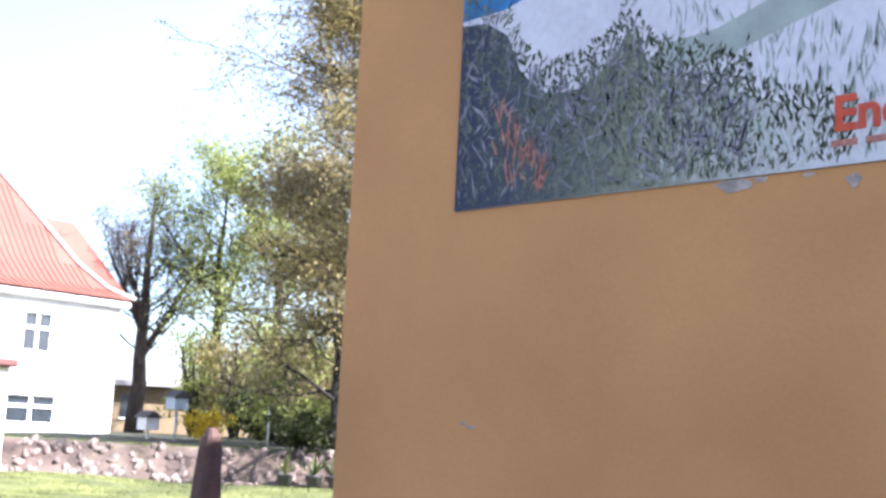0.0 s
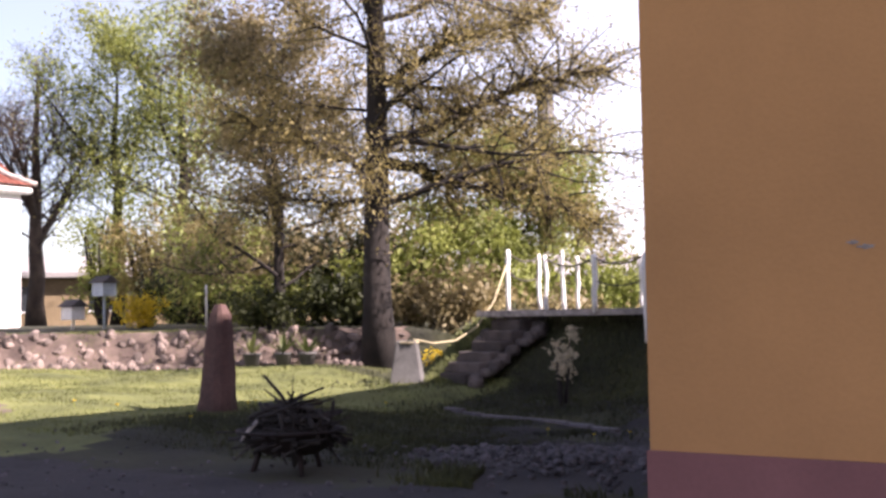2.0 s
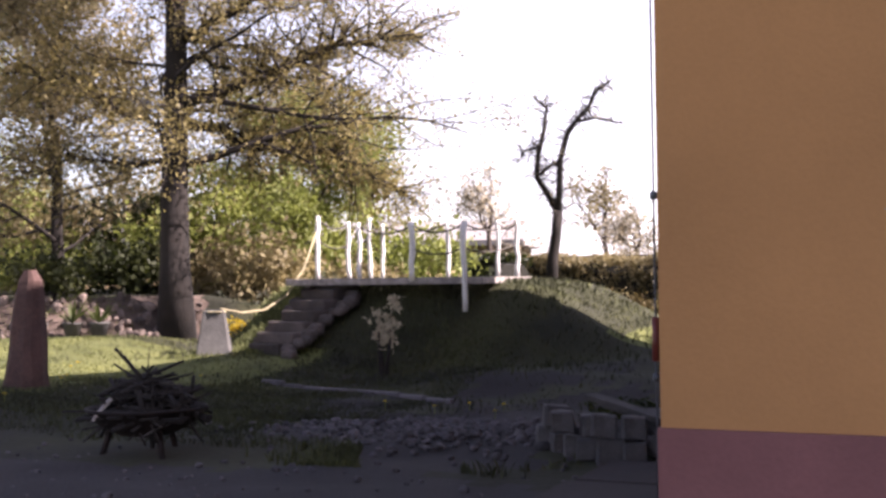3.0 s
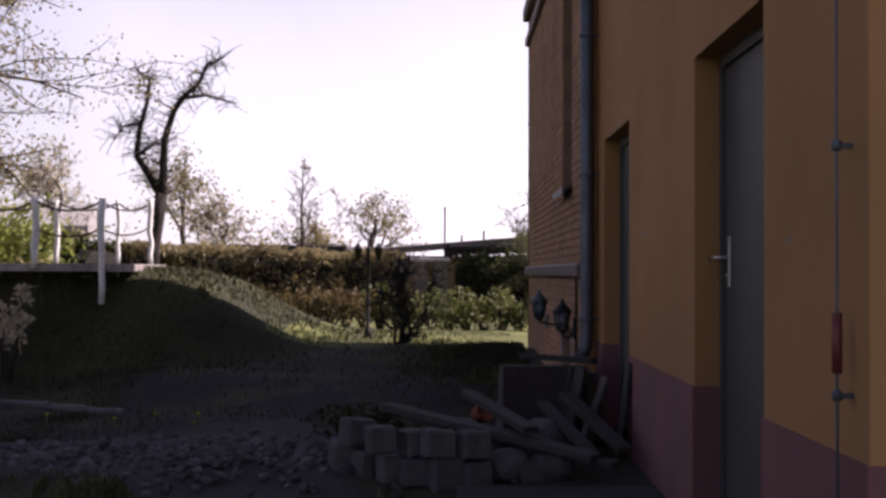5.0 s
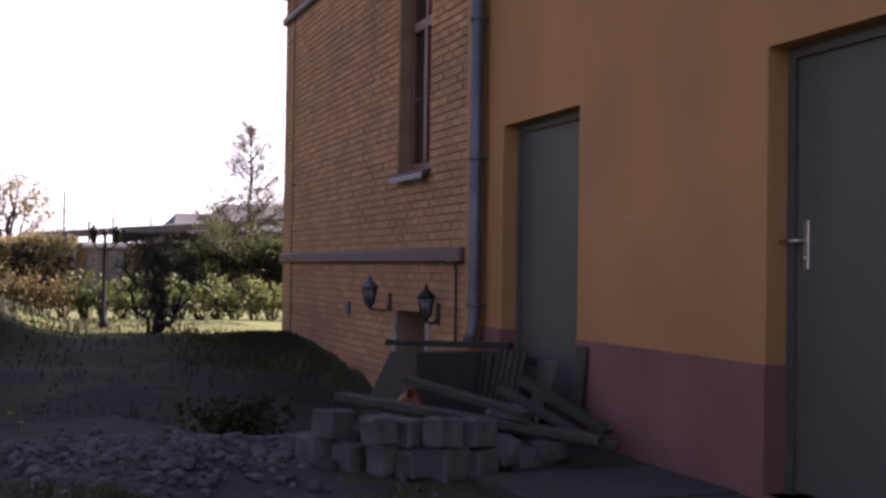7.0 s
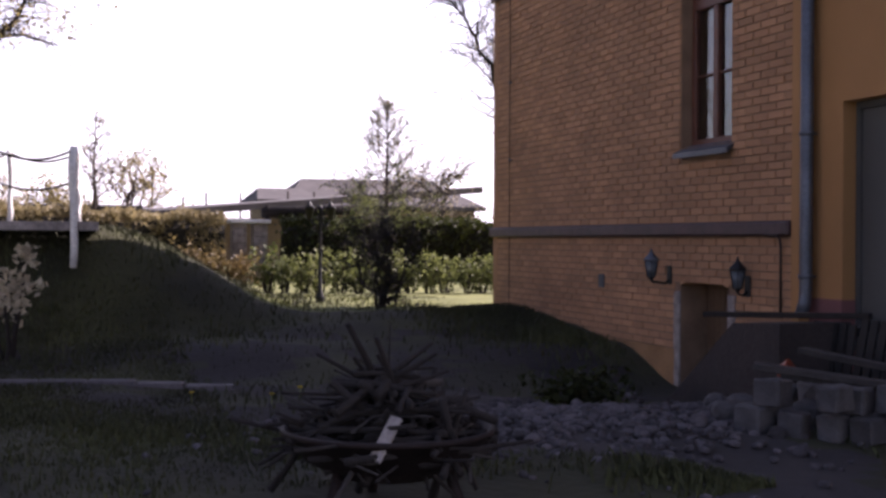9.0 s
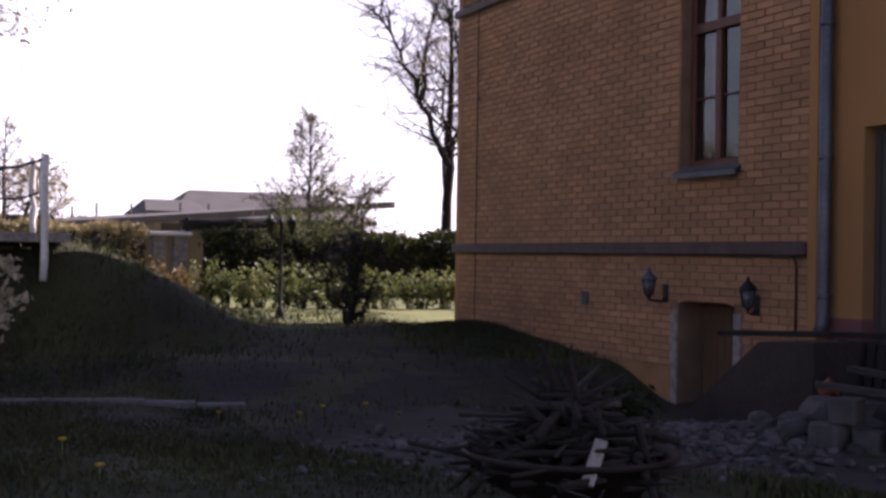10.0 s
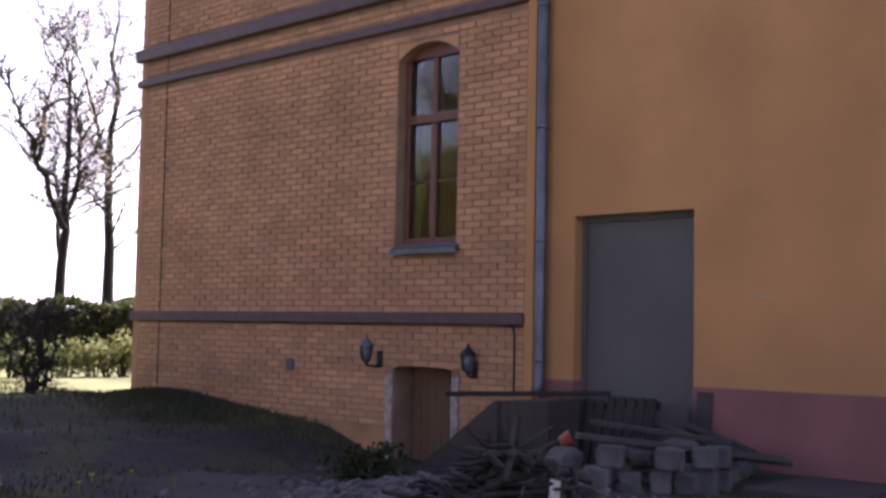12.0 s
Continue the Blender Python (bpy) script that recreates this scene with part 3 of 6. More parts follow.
# ---- trees ----
def grow(seed, base, height, r0, limbs, limb_len, droop=0.0, first=0.25, sub=5, wob=0.06, forks=0, up=0.35, twig=3, lean=(0, 0), taper=0.75, bias=(0, 0), extra=(), spray=1.0):
    """Lines and radii of trunk, limbs and twigs, and the twig points on which leaves sit."""
    rng = random.Random(seed)
    base = Vector(base)
    lines, tips = [], []

    def line(p, d, length, r, n, bend, lift):
        pts, rad = [p.copy()], [r]
        d = d.normalized()
        for i in range(n):
            d = (d + Vector((rng.gauss(0, bend), rng.gauss(0, bend), rng.gauss(0, bend) + lift))).normalized()
            p = p + d * (length / n)
            pts.append(p.copy())
            rad.append(max(0.006, r * (1 - 0.86 * (i + 1) / n)))
        lines.append((pts, rad))
        return pts, rad

    trunks = []
    tp, tr = [], []
    n = 10
    p = base - Vector((0, 0, 0.15))
    for i in range(n + 1):
        f = i / n
        tp.append(p + Vector((lean[0] * f, lean[1] * f, height * f)) + Vector((rng.gauss(0, wob), rng.gauss(0, wob), 0)) * (0.3 + f) * (i > 0))
        tr.append(r0 * (1.25 if i == 0 else 1.0) * (1 - 0.93 * f ** 1.1))
    lines.append((tp, tr))
    trunks.append((tp, tr))
    for k in range(forks):
        f = rng.uniform(0.35, 0.6)
        i = int(f * n)
        w = rng.uniform(0, 6.28)
        trunks.append(line(tp[i], Vector((math.cos(w) * 0.55, math.sin(w) * 0.55, 1)), height * (1 - f) * rng.uniform(0.75, 1.0), tr[i] * 0.7, 8, 0.10, 0.08))
    for k in range(limbs):
        tp2, tr2 = trunks[0] if k % (forks + 1) == 0 else trunks[k % len(trunks)]
        f = first + (0.97 - first) * (k + rng.random()) / limbs if tp2 is tp else rng.uniform(0.15, 0.95)
        i = min(int(f * (len(tp2) - 1)), len(tp2) - 2)
        q = tp2[i].lerp(tp2[i + 1], f * (len(tp2) - 1) - i)
        w = k * 2.4 + rng.uniform(-0.5, 0.5)
        length = limb_len * (1.15 - taper * f) * rng.uniform(0.7, 1.15) * (1 + bias[0] * math.cos(w) + bias[1] * math.sin(w))
        pts, rad = line(q, Vector((math.cos(w), math.sin(w), up + 0.5 * f)), length, max(0.02, min(tr2[i] * 0.42, 0.015 * length)), 7, 0.16, droop)
        for s in range(sub):
            j = 2 + s % 5
            ps, rs = line(pts[j], (pts[j] - pts[j - 1]).normalized() + Vector((rng.gauss(0, 0.8), rng.gauss(0, 0.8), rng.gauss(0.1, 0.5))), length * rng.uniform(0.28, 0.5), max(0.009, rad[j] * 0.6), 5, 0.2, 0.0)
            tips += ps[1:]
            for u in range(twig):
                a = ps[1 + u % 4]
                pt, _ = line(a, Vector((rng.gauss(0, 1), rng.gauss(0, 1), rng.gauss(0.2, 0.7))), length * rng.uniform(0.1, 0.2), 0.009, 3, 0.2, 0.0)
                tips += pt[1:]
        tips += pts[4:]
    # great limbs that bend their own way, as (across, height, depth) along the axis of the crown
    for r, pts in extra:
        across = Vector((0.82, 0.57, 0))
        back = Vector((-0.57, 0.82, 0))
        way = [Vector((base.x, base.y, 0)) + across * a + back * c + Vector((0, 0, z)) for a, z, c in pts]
        fine = [p.lerp(q, k / 3) + Vector((rng.gauss(0, 0.05), rng.gauss(0, 0.05), rng.gauss(0, 0.05))) for p, q in zip(way, way[1:]) for k in range(3)] + [way[-1]]
        lines.append((fine, [max(0.015, r * (1 - 0.85 * i / (len(fine) - 1))) for i in range(len(fine))]))
        for j in range(2, len(fine)):
            for _ in range(4):
                ps, rs = line(fine[j], (fine[j] - fine[j - 1]).normalized() + Vector((rng.gauss(0, 0.8), rng.gauss(0, 0.8), rng.gauss(0.15, 0.5))), rng.uniform(0.7, 1.6) * spray, max(0.012 * spray, r * 0.25), 5, 0.2, 0.0)
                tips += ps[1:]
                for u in range(3):
                    pt, _r = line(ps[1 + u], Vector((rng.gauss(0, 1), rng.gauss(0, 1), rng.gauss(0.2, 0.7))), rng.uniform(0.3, 0.7) * spray, 0.009 * max(spray, 0.6), 3, 0.2, 0.0)
                    tips += pt[1:]
    return lines, tips


def tree(name, seed, at, height, r0, label, leaf=None, leaves=0, size=0.12, puff=0.22, bark=None, keep=1.0, **kw):
    base = (at[0], at[1], at[2] if len(at) > 2 else drop(at[0], at[1]))
    lines, tips = grow(seed, base, height, r0, **kw)
    top = empty(name, base, label, "tree")
    vs, fs = [], []
    tv, tf = tube_data(*lines[0], sides=10)
    rest(mesh("trunk", tv, tf, bark or M_BARK, smooth=True), top)
    for pts, rad in lines[1:]:
        v, f = tube_data(pts, rad, 5 if rad[0] > 0.03 else 3, False)
        o = len(vs)
        vs += v
        fs += [tuple(i + o for i in q) for q in f]
    rest(mesh("branchwork", vs, fs, bark or M_BARK, smooth=True), top)
    if leaf and leaves:
        rest(leaf_cloud("crown", seed + 1, tips, leaves, size, puff, leaf), top)
    return top


def leaf_cloud(name, seed, spots, count, size, puff, material):
    """Many small leaf blades, each folded a little, scattered round the given spots."""
    rng = np.random.default_rng(seed)
    s = np.array([tuple(p) for p in spots])
    c = s[rng.integers(0, len(s), count)] + rng.normal(0, puff, (count, 3))
    d = rng.normal(0, 1, (count, 3))
    d /= np.linalg.norm(d, axis=1, keepdims=True)
    e = np.cross(d, rng.normal(0, 1, (count, 3)))
    e /= np.linalg.norm(e, axis=1, keepdims=True) + 1e-6
    k = size * rng.uniform(0.55, 1.3, (count, 1))
    a, b = d * k, e * k * 0.55
    v = np.stack([c - a, c + b, c + a, c - b], 1).reshape(-1, 3)
    i = np.arange(count) * 4
    f = np.stack([i, i + 1, i + 2, i + 3], 1)
    me = bpy.data.meshes.new(name)
    me.from_pydata(v.tolist(), [], f.tolist())
    me.materials.append(material)
    return new(name, me)


def leafmat(name, base, tint):
    m = mat(name, base, 0.6, var=0.25, scale=0.6, fine=8, bump=0, tint=tint, rand=0.2)
    t = m.node_tree
    b = t.nodes["Principled BSDF"]
    tr, add = t.nodes.new("ShaderNodeBsdfTranslucent"), t.nodes.new("ShaderNodeMixShader")
    add.inputs[0].default_value = 0.5
    t.links.new(b.inputs["Base Color"].links[0].from_socket, tr.inputs["Color"])
    t.links.new(b.outputs[0], add.inputs[1])
    t.links.new(tr.outputs[0], add.inputs[2])
    t.links.new(add.outputs[0], t.nodes["Material Output"].inputs["Surface"])
    return m


L_FRESH = leafmat("fresh_green_leaf", (0.20, 0.245, 0.05), (0.35, 0.38, 0.10))
L_OAK = leafmat("young_olive_leaf", (0.21, 0.17, 0.066), (0.34, 0.275, 0.10))
L_BRONZE = leafmat("bronze_young_leaf", (0.235, 0.19, 0.098), (0.35, 0.29, 0.14))
L_HEDGE = leafmat("dark_hedge_leaf", (0.0175, 0.0275, 0.006), (0.055, 0.065, 0.0125))
L_RED = leafmat("reddish_shrub_leaf", (0.15, 0.09, 0.04), (0.20, 0.17, 0.06))
L_LAUREL = leafmat("laurel_leaf", (0.072, 0.104, 0.024), (0.2, 0.216, 0.072))
L_BUD = leafmat("pale_bud", (0.45, 0.40, 0.27), (0.58, 0.50, 0.36))
L_YELLOW = leafmat("yellow_blossom", (0.55, 0.40, 0.02), (0.70, 0.52, 0.03))

tree("oak_tree", 19, (-12.4, 13.45, 0.4), 14.0, 0.31, "tall old oak with thin young olive leaves on the lawn", L_OAK, 150000, 0.037, 0.13, bark=M_BARKD,
     limbs=66, limb_len=4.7, droop=-0.005, first=0.23, sub=10, forks=1, up=-0.02, twig=4, bias=(0.14, 0.1),
     extra=((0.13, [(0.1, 4.7, 0), (1.06, 5.0, -0.3), (2.0, 5.37, -0.5), (2.85, 5.85, -0.5), (3.7, 5.95, -0.3), (4.4, 6.2, 0)]),
            (0.12, [(0.1, 4.5, 0), (0.9, 4.23, 0.3), (1.46, 3.94, 0.5), (2.2, 3.9, 0.7), (3.0, 4.0, 0.8), (3.8, 3.5, 0.9), (4.4, 3.2, 1.0)]),
            (0.12, [(0.1, 6.05, 0), (0.57, 6.15, -0.3), (1.55, 6.7, -0.6), (2.5, 6.9, -0.6), (3.3, 7.3, -0.5)]),
            (0.08, [(0.1, 5.4, 0), (0.57, 5.7, 0.3), (1.3, 5.3, 0.5), (2.3, 5.25, 0.6), (3.2, 4.8, 0.6)]),
            (0.08, [(-0.1, 4.3, 0), (-0.73, 4.43, -0.2), (-1.9, 5.1, -0.4), (-2.8, 5.2, -0.4)]),
            (0.07, [(-0.1, 3.6, 0), (-0.9, 3.55, 0.3), (-1.9, 3.75, 0.6), (-2.8, 3.5, 0.8)]),
            (0.10, [(0.0, 8.2, 0), (-0.6, 8.9, 0.2), (-1.6, 9.2, 0.3), (-2.6, 9.7, 0.2)])))
tree("broadleaf_tree", 21, (-37.2, 23.4), 10.6, 0.36, "nearly bare tree with dark trunk beside the white house", L_BRONZE, 2200, 0.05, 0.3, bark=M_BARK,
     limbs=60, limb_len=3.9, droop=0.04, first=0.28, sub=10, forks=3, up=0.7, twig=5)
tree("broadleaf_tree", 22, (-34.2, 24.9), 11.0, 0.27, "slim tree with fresh spring leaves", L_FRESH, 13000, 0.07, 0.34, bark=M_BARKD,
     limbs=44, limb_len=3.4, first=0.14, sub=7, forks=2, up=0.45, taper=0.5)
tree("broadleaf_tree", 23, (-30.9, 25.2), 11.8, 0.27, "tall tree with bright green spring crown", L_FRESH, 21000, 0.07, 0.36, bark=M_BARKD,
     limbs=48, limb_len=3.9, first=0.12, sub=7, forks=2, up=0.4, taper=0.5)
tree("broadleaf_tree", 24, (-18.0, 16.5), 8.4, 0.16, "dense bronze-leaved tree with low branches", L_BRONZE, 24000, 0.06, 0.26, bark=M_BARKD,
     limbs=44, limb_len=3.9, first=0.12, sub=6, forks=1, up=0.2)
tree("broadleaf_tree", 25, (-14.0, 20.0), 5.4, 0.15, "rounded tree with olive green spring leaves", L_FRESH, 32000, 0.06, 0.24,
     limbs=26, limb_len=3.0, first=0.1, sub=6, forks=1, up=0.3)


# ---- fittings on the walls ----
def pipe_run(name, pts, r, material, label, category, clips=(), sleeve=None):
    top = empty(name, pts[-1], label, category)
    rest(tube("pipe", pts, r, material), top)
    for x, y, z in clips:
        rest(lathe("bracket", [(r + 0.006, -0.018), (r + 0.012, -0.012), (r + 0.012, 0.012), (r + 0.006, 0.018)], M_ZINC, at=(x, y, z), sides=12), top)
        rest(box("wall_pin", (x, y - 0.008, z - 0.008), (0.03, y + 0.008, z + 0.008), M_ZINC), top)
    if sleeve:
        rest(tube("sleeve", sleeve, r * 3.4, M_SLEEVE, label="faded red plastic sleeve"), top)
    return top


pipe_run("downpipe", [(-0.10, 6.33, 8.2), (-0.10, 6.33, 0.72), (-0.11, 6.33, 0.62), (-0.15, 6.33, 0.52)], 0.057, M_ZINC, "weathered blue-grey zinc downpipe in the wall corner", "downpipe",
         [(-0.10, 6.33, z) for z in (0.85, 2.1, 3.3, 4.6, 6.2)])
pipe_run("lightning_rod", [(-0.05, -0.15, 8.2), (-0.05, -0.15, 2.0), (-0.05, -0.15, 0.9), (-0.05, -0.15, -0.15)], 0.005, M_ZINC, "thin metal lightning conductor beside the wall corner", "conductor",
         [(-0.05, -0.15, z) for z in (0.86, 1.65, 2.7, 3.9)], [(-0.05, -0.15, 0.93), (-0.05, -0.15, 1.12)])
pipe_run("lightning_rod", [(CX - 0.04, 13.24, 8.2), (CX - 0.04, 13.24, 0.05)], 0.007, M_RUST, "thin dark conductor wire down the brick wall", "conductor",
         [(CX - 0.04, 13.24, z) for z in (2.3, 3.4)])
pipe_run("cable_pipe", [(CX - 0.05, 6.85, 1.21), (CX - 0.05, 6.68, 1.21), (CX - 0.05, 6.64, 1.18), (CX - 0.05, 6.62, 1.1), (CX - 0.05, 6.62, 0.5)], 0.012, M_RUST, "dark cable bending down from the band", "cable")


def wall_lantern(y, z, arm, label):
    at = (CX, y, z)
    t = empty("wall_lantern", at, label, "lantern", "lanterns beside the basement door")
    x = CX - arm
    rest(box("wall_plate", (CX - 0.02, y - 0.045, z - 0.22), (CX, y + 0.045, z - 0.02), M_BLACK, bevel=0.008), t)
    rest(tube("arm", [(CX - 0.01, y, z - 0.16), (CX - 0.06, y, z - 0.21), (x + 0.01, y, z - 0.19), (x, y, z - 0.13)], 0.011, M_BLACK), t)
    rest(lathe("glass_body", [(0.045, -0.14), (0.075, 0.03)], M_LAMPGLASS, at=(x, y, z), sides=6), t)
    rest(lathe("roof_cap", [(0.095, 0.03), (0.085, 0.055), (0.04, 0.10), (0.018, 0.12), (0.018, 0.14), (0.006, 0.16)], M_ZINC if arm > 0.15 else M_BLACK, at=(x, y, z), sides=6), t)
    for k in range(6):
        w = math.pi * k / 3
        rest(tube("glazing_bar", [(x + 0.047 * math.cos(w), y + 0.047 * math.sin(w), z - 0.14), (x + 0.078 * math.cos(w), y + 0.078 * math.sin(w), z + 0.03)], 0.006, M_BLACK, sides=5), t)
    rest(lathe("finial", [(0.004, -0.19), (0.02, -0.165), (0.045, -0.14)], M_BLACK, at=(x, y, z), sides=6), t)
    return t


M_LAMPGLASS = mat("dim_lamp_glass", (0.10, 0.12, 0.14), 0.15, var=0.2, scale=20, fine=60, bump=0)
wall_lantern(8.70, 0.915, 0.225, "dark iron wall lantern with pale metal cap")
wall_lantern(7.21, 0.85, 0.12, "black iron wall lantern beside the basement arch")
vent = empty("vent_plate", (CX, 10.33, 0.68), "small pale metal vent plate on the brick", "vent")
rest(box("plate", (CX - 0.02, 10.26, 0.60), (CX, 10.40, 0.76), M_ZINC, bevel=0.006), vent)
for i in range(3):
    rest(box("slat", (CX - 0.028, 10.28, 0.63 + i * 0.04), (CX - 0.02, 10.38, 0.645 + i * 0.04), M_ZINC), vent)

# chips and scratches in the yellow paint
rngc = random.Random(5)
for i, (x, y, z, w, h) in enumerate(((2.43, YA - 0.004, 2.62, 0.10, 0.03), (2.56, YA - 0.004, 2.635, 0.05, 0.015), (2.97, YA - 0.004, 2.59, 0.04, 0.035), (2.78, YA - 0.004, 2.63, 0.03, 0.012),
                                     (0.93, YA - 0.004, 1.55, 0.035, 0.01), (0.98, YA - 0.004, 1.53, 0.04, 0.012), (-0.004, 3.87, 1.505, 0.16, 0.006), (-0.004, 0.54, 1.37, 0.05, 0.012))):
    n = 11
    vs = [(x, y, z)]
    for k in range(n):
        a = 2 * math.pi * k / n
        r = rngc.uniform(0.6, 1.1)
        du, dz = w * r * math.cos(a), h * r * math.sin(a)
        vs.append((x + du, y, z + dz) if y < YA else (x, y + du, z + dz))
    m_ = mesh("paint_chip", vs, [(0, 1 + k, 1 + (k + 1) % n) for k in range(n)], M_FLAKY)
    tagged(m_, "pale chip where paint flaked off the wall", "paint chip", kind="structure")

# ---- poster on the south wall ----
PX, PZ, PW, PH, PS = 0.811, 2.65, 4.1, 2.75, 1.137
poster = empty("poster", (PX, YA, PZ), "large printed dune landscape poster on the yellow wall", "poster")


def flat_print(name, polys, material, dy, label=""):
    """Printed shapes on the poster: polygons in poster metres."""
    vs, fs = [], []
    for q in polys:
        o = len(vs)
        vs += [(PX + u * PS, YA - 0.012 - dy, PZ + v * PS) for u, v in q]
        fs.append(tuple(range(o, len(vs))))
    ob = rest(mesh(name, vs, fs, material, label=label), poster)
    return tagged(ob, label, kind="stuff") if len(polys) > 20 else ob


P_SAND = mat("print_pale_sand", (0.48, 0.47, 0.52), 0.75, var=0.1, scale=3, fine=25, bump=0, grain=0.2)
P_BLUE = mat("print_blue_water", (0.02, 0.15, 0.36), 0.75, var=0.3, scale=4, fine=20, bump=0)
P_DUNE = mat("print_grey_green_dune", (0.27, 0.31, 0.29), 0.75, var=0.2, scale=3, fine=30, bump=0, grain=0.15)
P_OLIVE = mat("print_olive_leaf", (0.085, 0.10, 0.07), 0.75, var=0.3, scale=12, fine=40, bump=0, grain=0.2, rand=0.5)
P_GREY = mat("print_grey_twig", (0.16, 0.155, 0.19), 0.75, var=0.4, scale=10, fine=40, bump=0, rand=0.4)
P_RUST = mat("print_rust_grass", (0.30, 0.13, 0.10), 0.75, var=0.3, scale=10, fine=40, bump=0, rand=0.3)
P_ORANGE = mat("print_orange_letters", (0.42, 0.06, 0.025), 0.75, var=0.08, scale=5, fine=30, bump=0)
rest(box("panel", (PX, YA - 0.012, PZ), (PX + PW, YA, PZ + PH), P_SAND, bevel=0.002, label="printed sheet with pale sand"), poster)
flat_print("water", [[(0.002, 0.92), (0.25, 0.93), (0.45, 0.98), (0.8, 1.08), (1.4, 1.25), (1.4, 2.39), (0.002, 2.39)]], P_BLUE, 0.001, "printed blue water")
flat_print("dune", [[(1.05, 0.47), (1.4, 0.5), (1.9, 0.64), (2.6, 0.9), (3.59, 1.2), (3.59, 1.7), (2.4, 1.0), (1.9, 0.80), (1.35, 0.62), (1.1, 0.60)]], P_DUNE, 0.001, "printed grey-green dune grass")
edge = [(0.002, 0.002), (2.7, 0.002), (2.5, 0.08), (2.0, 0.18), (1.6, 0.28), (1.3, 0.40), (1.05, 0.5), (1.0, 0.62), (0.93, 0.70), (0.88, 0.6), (0.8, 0.54), (0.7, 0.48), (0.5, 0.48), (0.36, 0.62), (0.28, 0.80), (0.16, 0.88), (0.002, 0.90)]


def thicket_print():
    """A printed thicket, near black at one side and thinning out into pale grass."""
    m = mat("print_thicket", (0.03, 0.035, 0.05), 0.75, bump=0)
    t = m.node_tree
    n, link = t.nodes, t.links.new
    co, sep, mp, nz, add, ramp = [n.new("ShaderNode" + k) for k in ("TexCoord", "SeparateXYZ", "MapRange", "TexNoise", "Math", "ValToRGB")]
    mp.inputs[1].default_value, mp.inputs[2].default_value, mp.inputs[3].default_value, mp.inputs[4].default_value = PX, PX + 2.5, -0.28, 0.62
    nz.inputs["Scale"].default_value, nz.inputs["Detail"].default_value, nz.inputs["Roughness"].default_value = 16, 8, 0.85
    link(co.outputs["Object"], sep.inputs[0])
    link(co.outputs["Object"], nz.inputs["Vector"])
    link(sep.outputs["X"], mp.inputs[0])
    link(mp.outputs[0], add.inputs[0])
    link(nz.outputs[0], add.inputs[1])
    link(add.outputs[0], ramp.inputs[0])
    cr = ramp.color_ramp
    cr.elements[0].position, cr.elements[0].color = 0.22, (0.010, 0.013, 0.042, 1)
    cr.elements[1].position, cr.elements[1].color = 1.0, (0.42, 0.42, 0.45, 1)
    for p, c in ((0.42, (0.04, 0.05, 0.06, 1)), (0.62, (0.13, 0.14, 0.10, 1)), (0.8, (0.26, 0.27, 0.25, 1))):
        e = cr.elements.new(p)
        e.color = c
    link(ramp.outputs[0], n["Principled BSDF"].inputs["Base Color"])
    return m


flat_print("thicket", [edge], thicket_print(), 0.002, "printed dark shrub thicket")
rngp = random.Random(9)


def thick_top(u):
    for (a, b), (c, d) in zip(edge[1:], edge[2:]):
        if c <= u <= a:
            return d + (b - d) * (u - c) / max(1e-6, a - c)
    return 0.05


def strokes(count, lo, hi, u_range, over, upright, base_v=0.0):
    out = []
    for _ in range(count):
        u = rngp.uniform(*u_range)
        v = base_v + (thick_top(u) + over) * rngp.random() ** 0.8
        a = rngp.gauss(math.pi / 2, 0.9 * (1 - upright))
        L, W = rngp.uniform(lo, hi), rngp.uniform(0.003, 0.0075)
        du, dv = math.cos(a) * L, math.sin(a) * L
        q = [(u, v), (u + du * 0.5 - dv / L * W, v + dv * 0.5 + du / L * W), (u + du, v + dv), (u + du * 0.5 + dv / L * W, v + dv * 0.5 - du / L * W)]
        if all(0.003 < x < PW / PS and 0.003 < y < PH / PS for x, y in q):
            out.append(q)
    return out


flat_print("leaf_print", strokes(2200, 0.02, 0.05, (0.0, 1.5), 0.15, 0.2), P_OLIVE, 0.003)
flat_print("twig_print", strokes(420, 0.03, 0.16, (0.0, 1.5), 0.0, 0.3), P_GREY, 0.004)
flat_print("haze_leaf_print", strokes(900, 0.02, 0.06, (0.7, 1.9), 0.06, 0.5), P_OLIVE, 0.0028)
flat_print("haze_grass_print", strokes(800, 0.03, 0.12, (1.1, 3.5), 0.3, 0.75), P_DUNE, 0.0025)
flat_print("grass_print", strokes(46, 0.06, 0.17, (0.24, 0.52), -0.35, 0.6, 0.02), P_RUST, 0.005, "printed rust-red grass blades")


def lettering(name, text, at, size, material, parent, label, rot=(90, 0, 0)):
    cu = bpy.data.curves.new(name, "FONT")
    cu.body, cu.size, cu.extrude, cu.offset = text, size, 0.0008, size * 0.035
    tmp = new(name + "_tmp", cu)
    me = bpy.data.meshes.new_from_object(tmp.evaluated_get(bpy.context.evaluated_depsgraph_get()))
    bpy.data.objects.remove(tmp)
    me.transform(pose(*at, *rot))
    me.materials.clear()
    me.materials.append(material)
    ob = new(name, me)
    tagged(ob, label)
    return rest(ob, parent)


bpy.context.view_layer.update()
lettering("lettering", "End", (PX + 2.08, YA - 0.018, PZ + 0.15), 0.205, P_ORANGE, poster, "orange printed word")
flat_print("small_print", [[(1.82 + i * 0.13, 0.07), (1.92 + i * 0.13, 0.07), (1.92 + i * 0.13, 0.095), (1.82 + i * 0.13, 0.095)] for i in range(6)], P_RUST, 0.005, "line of small illegible print")


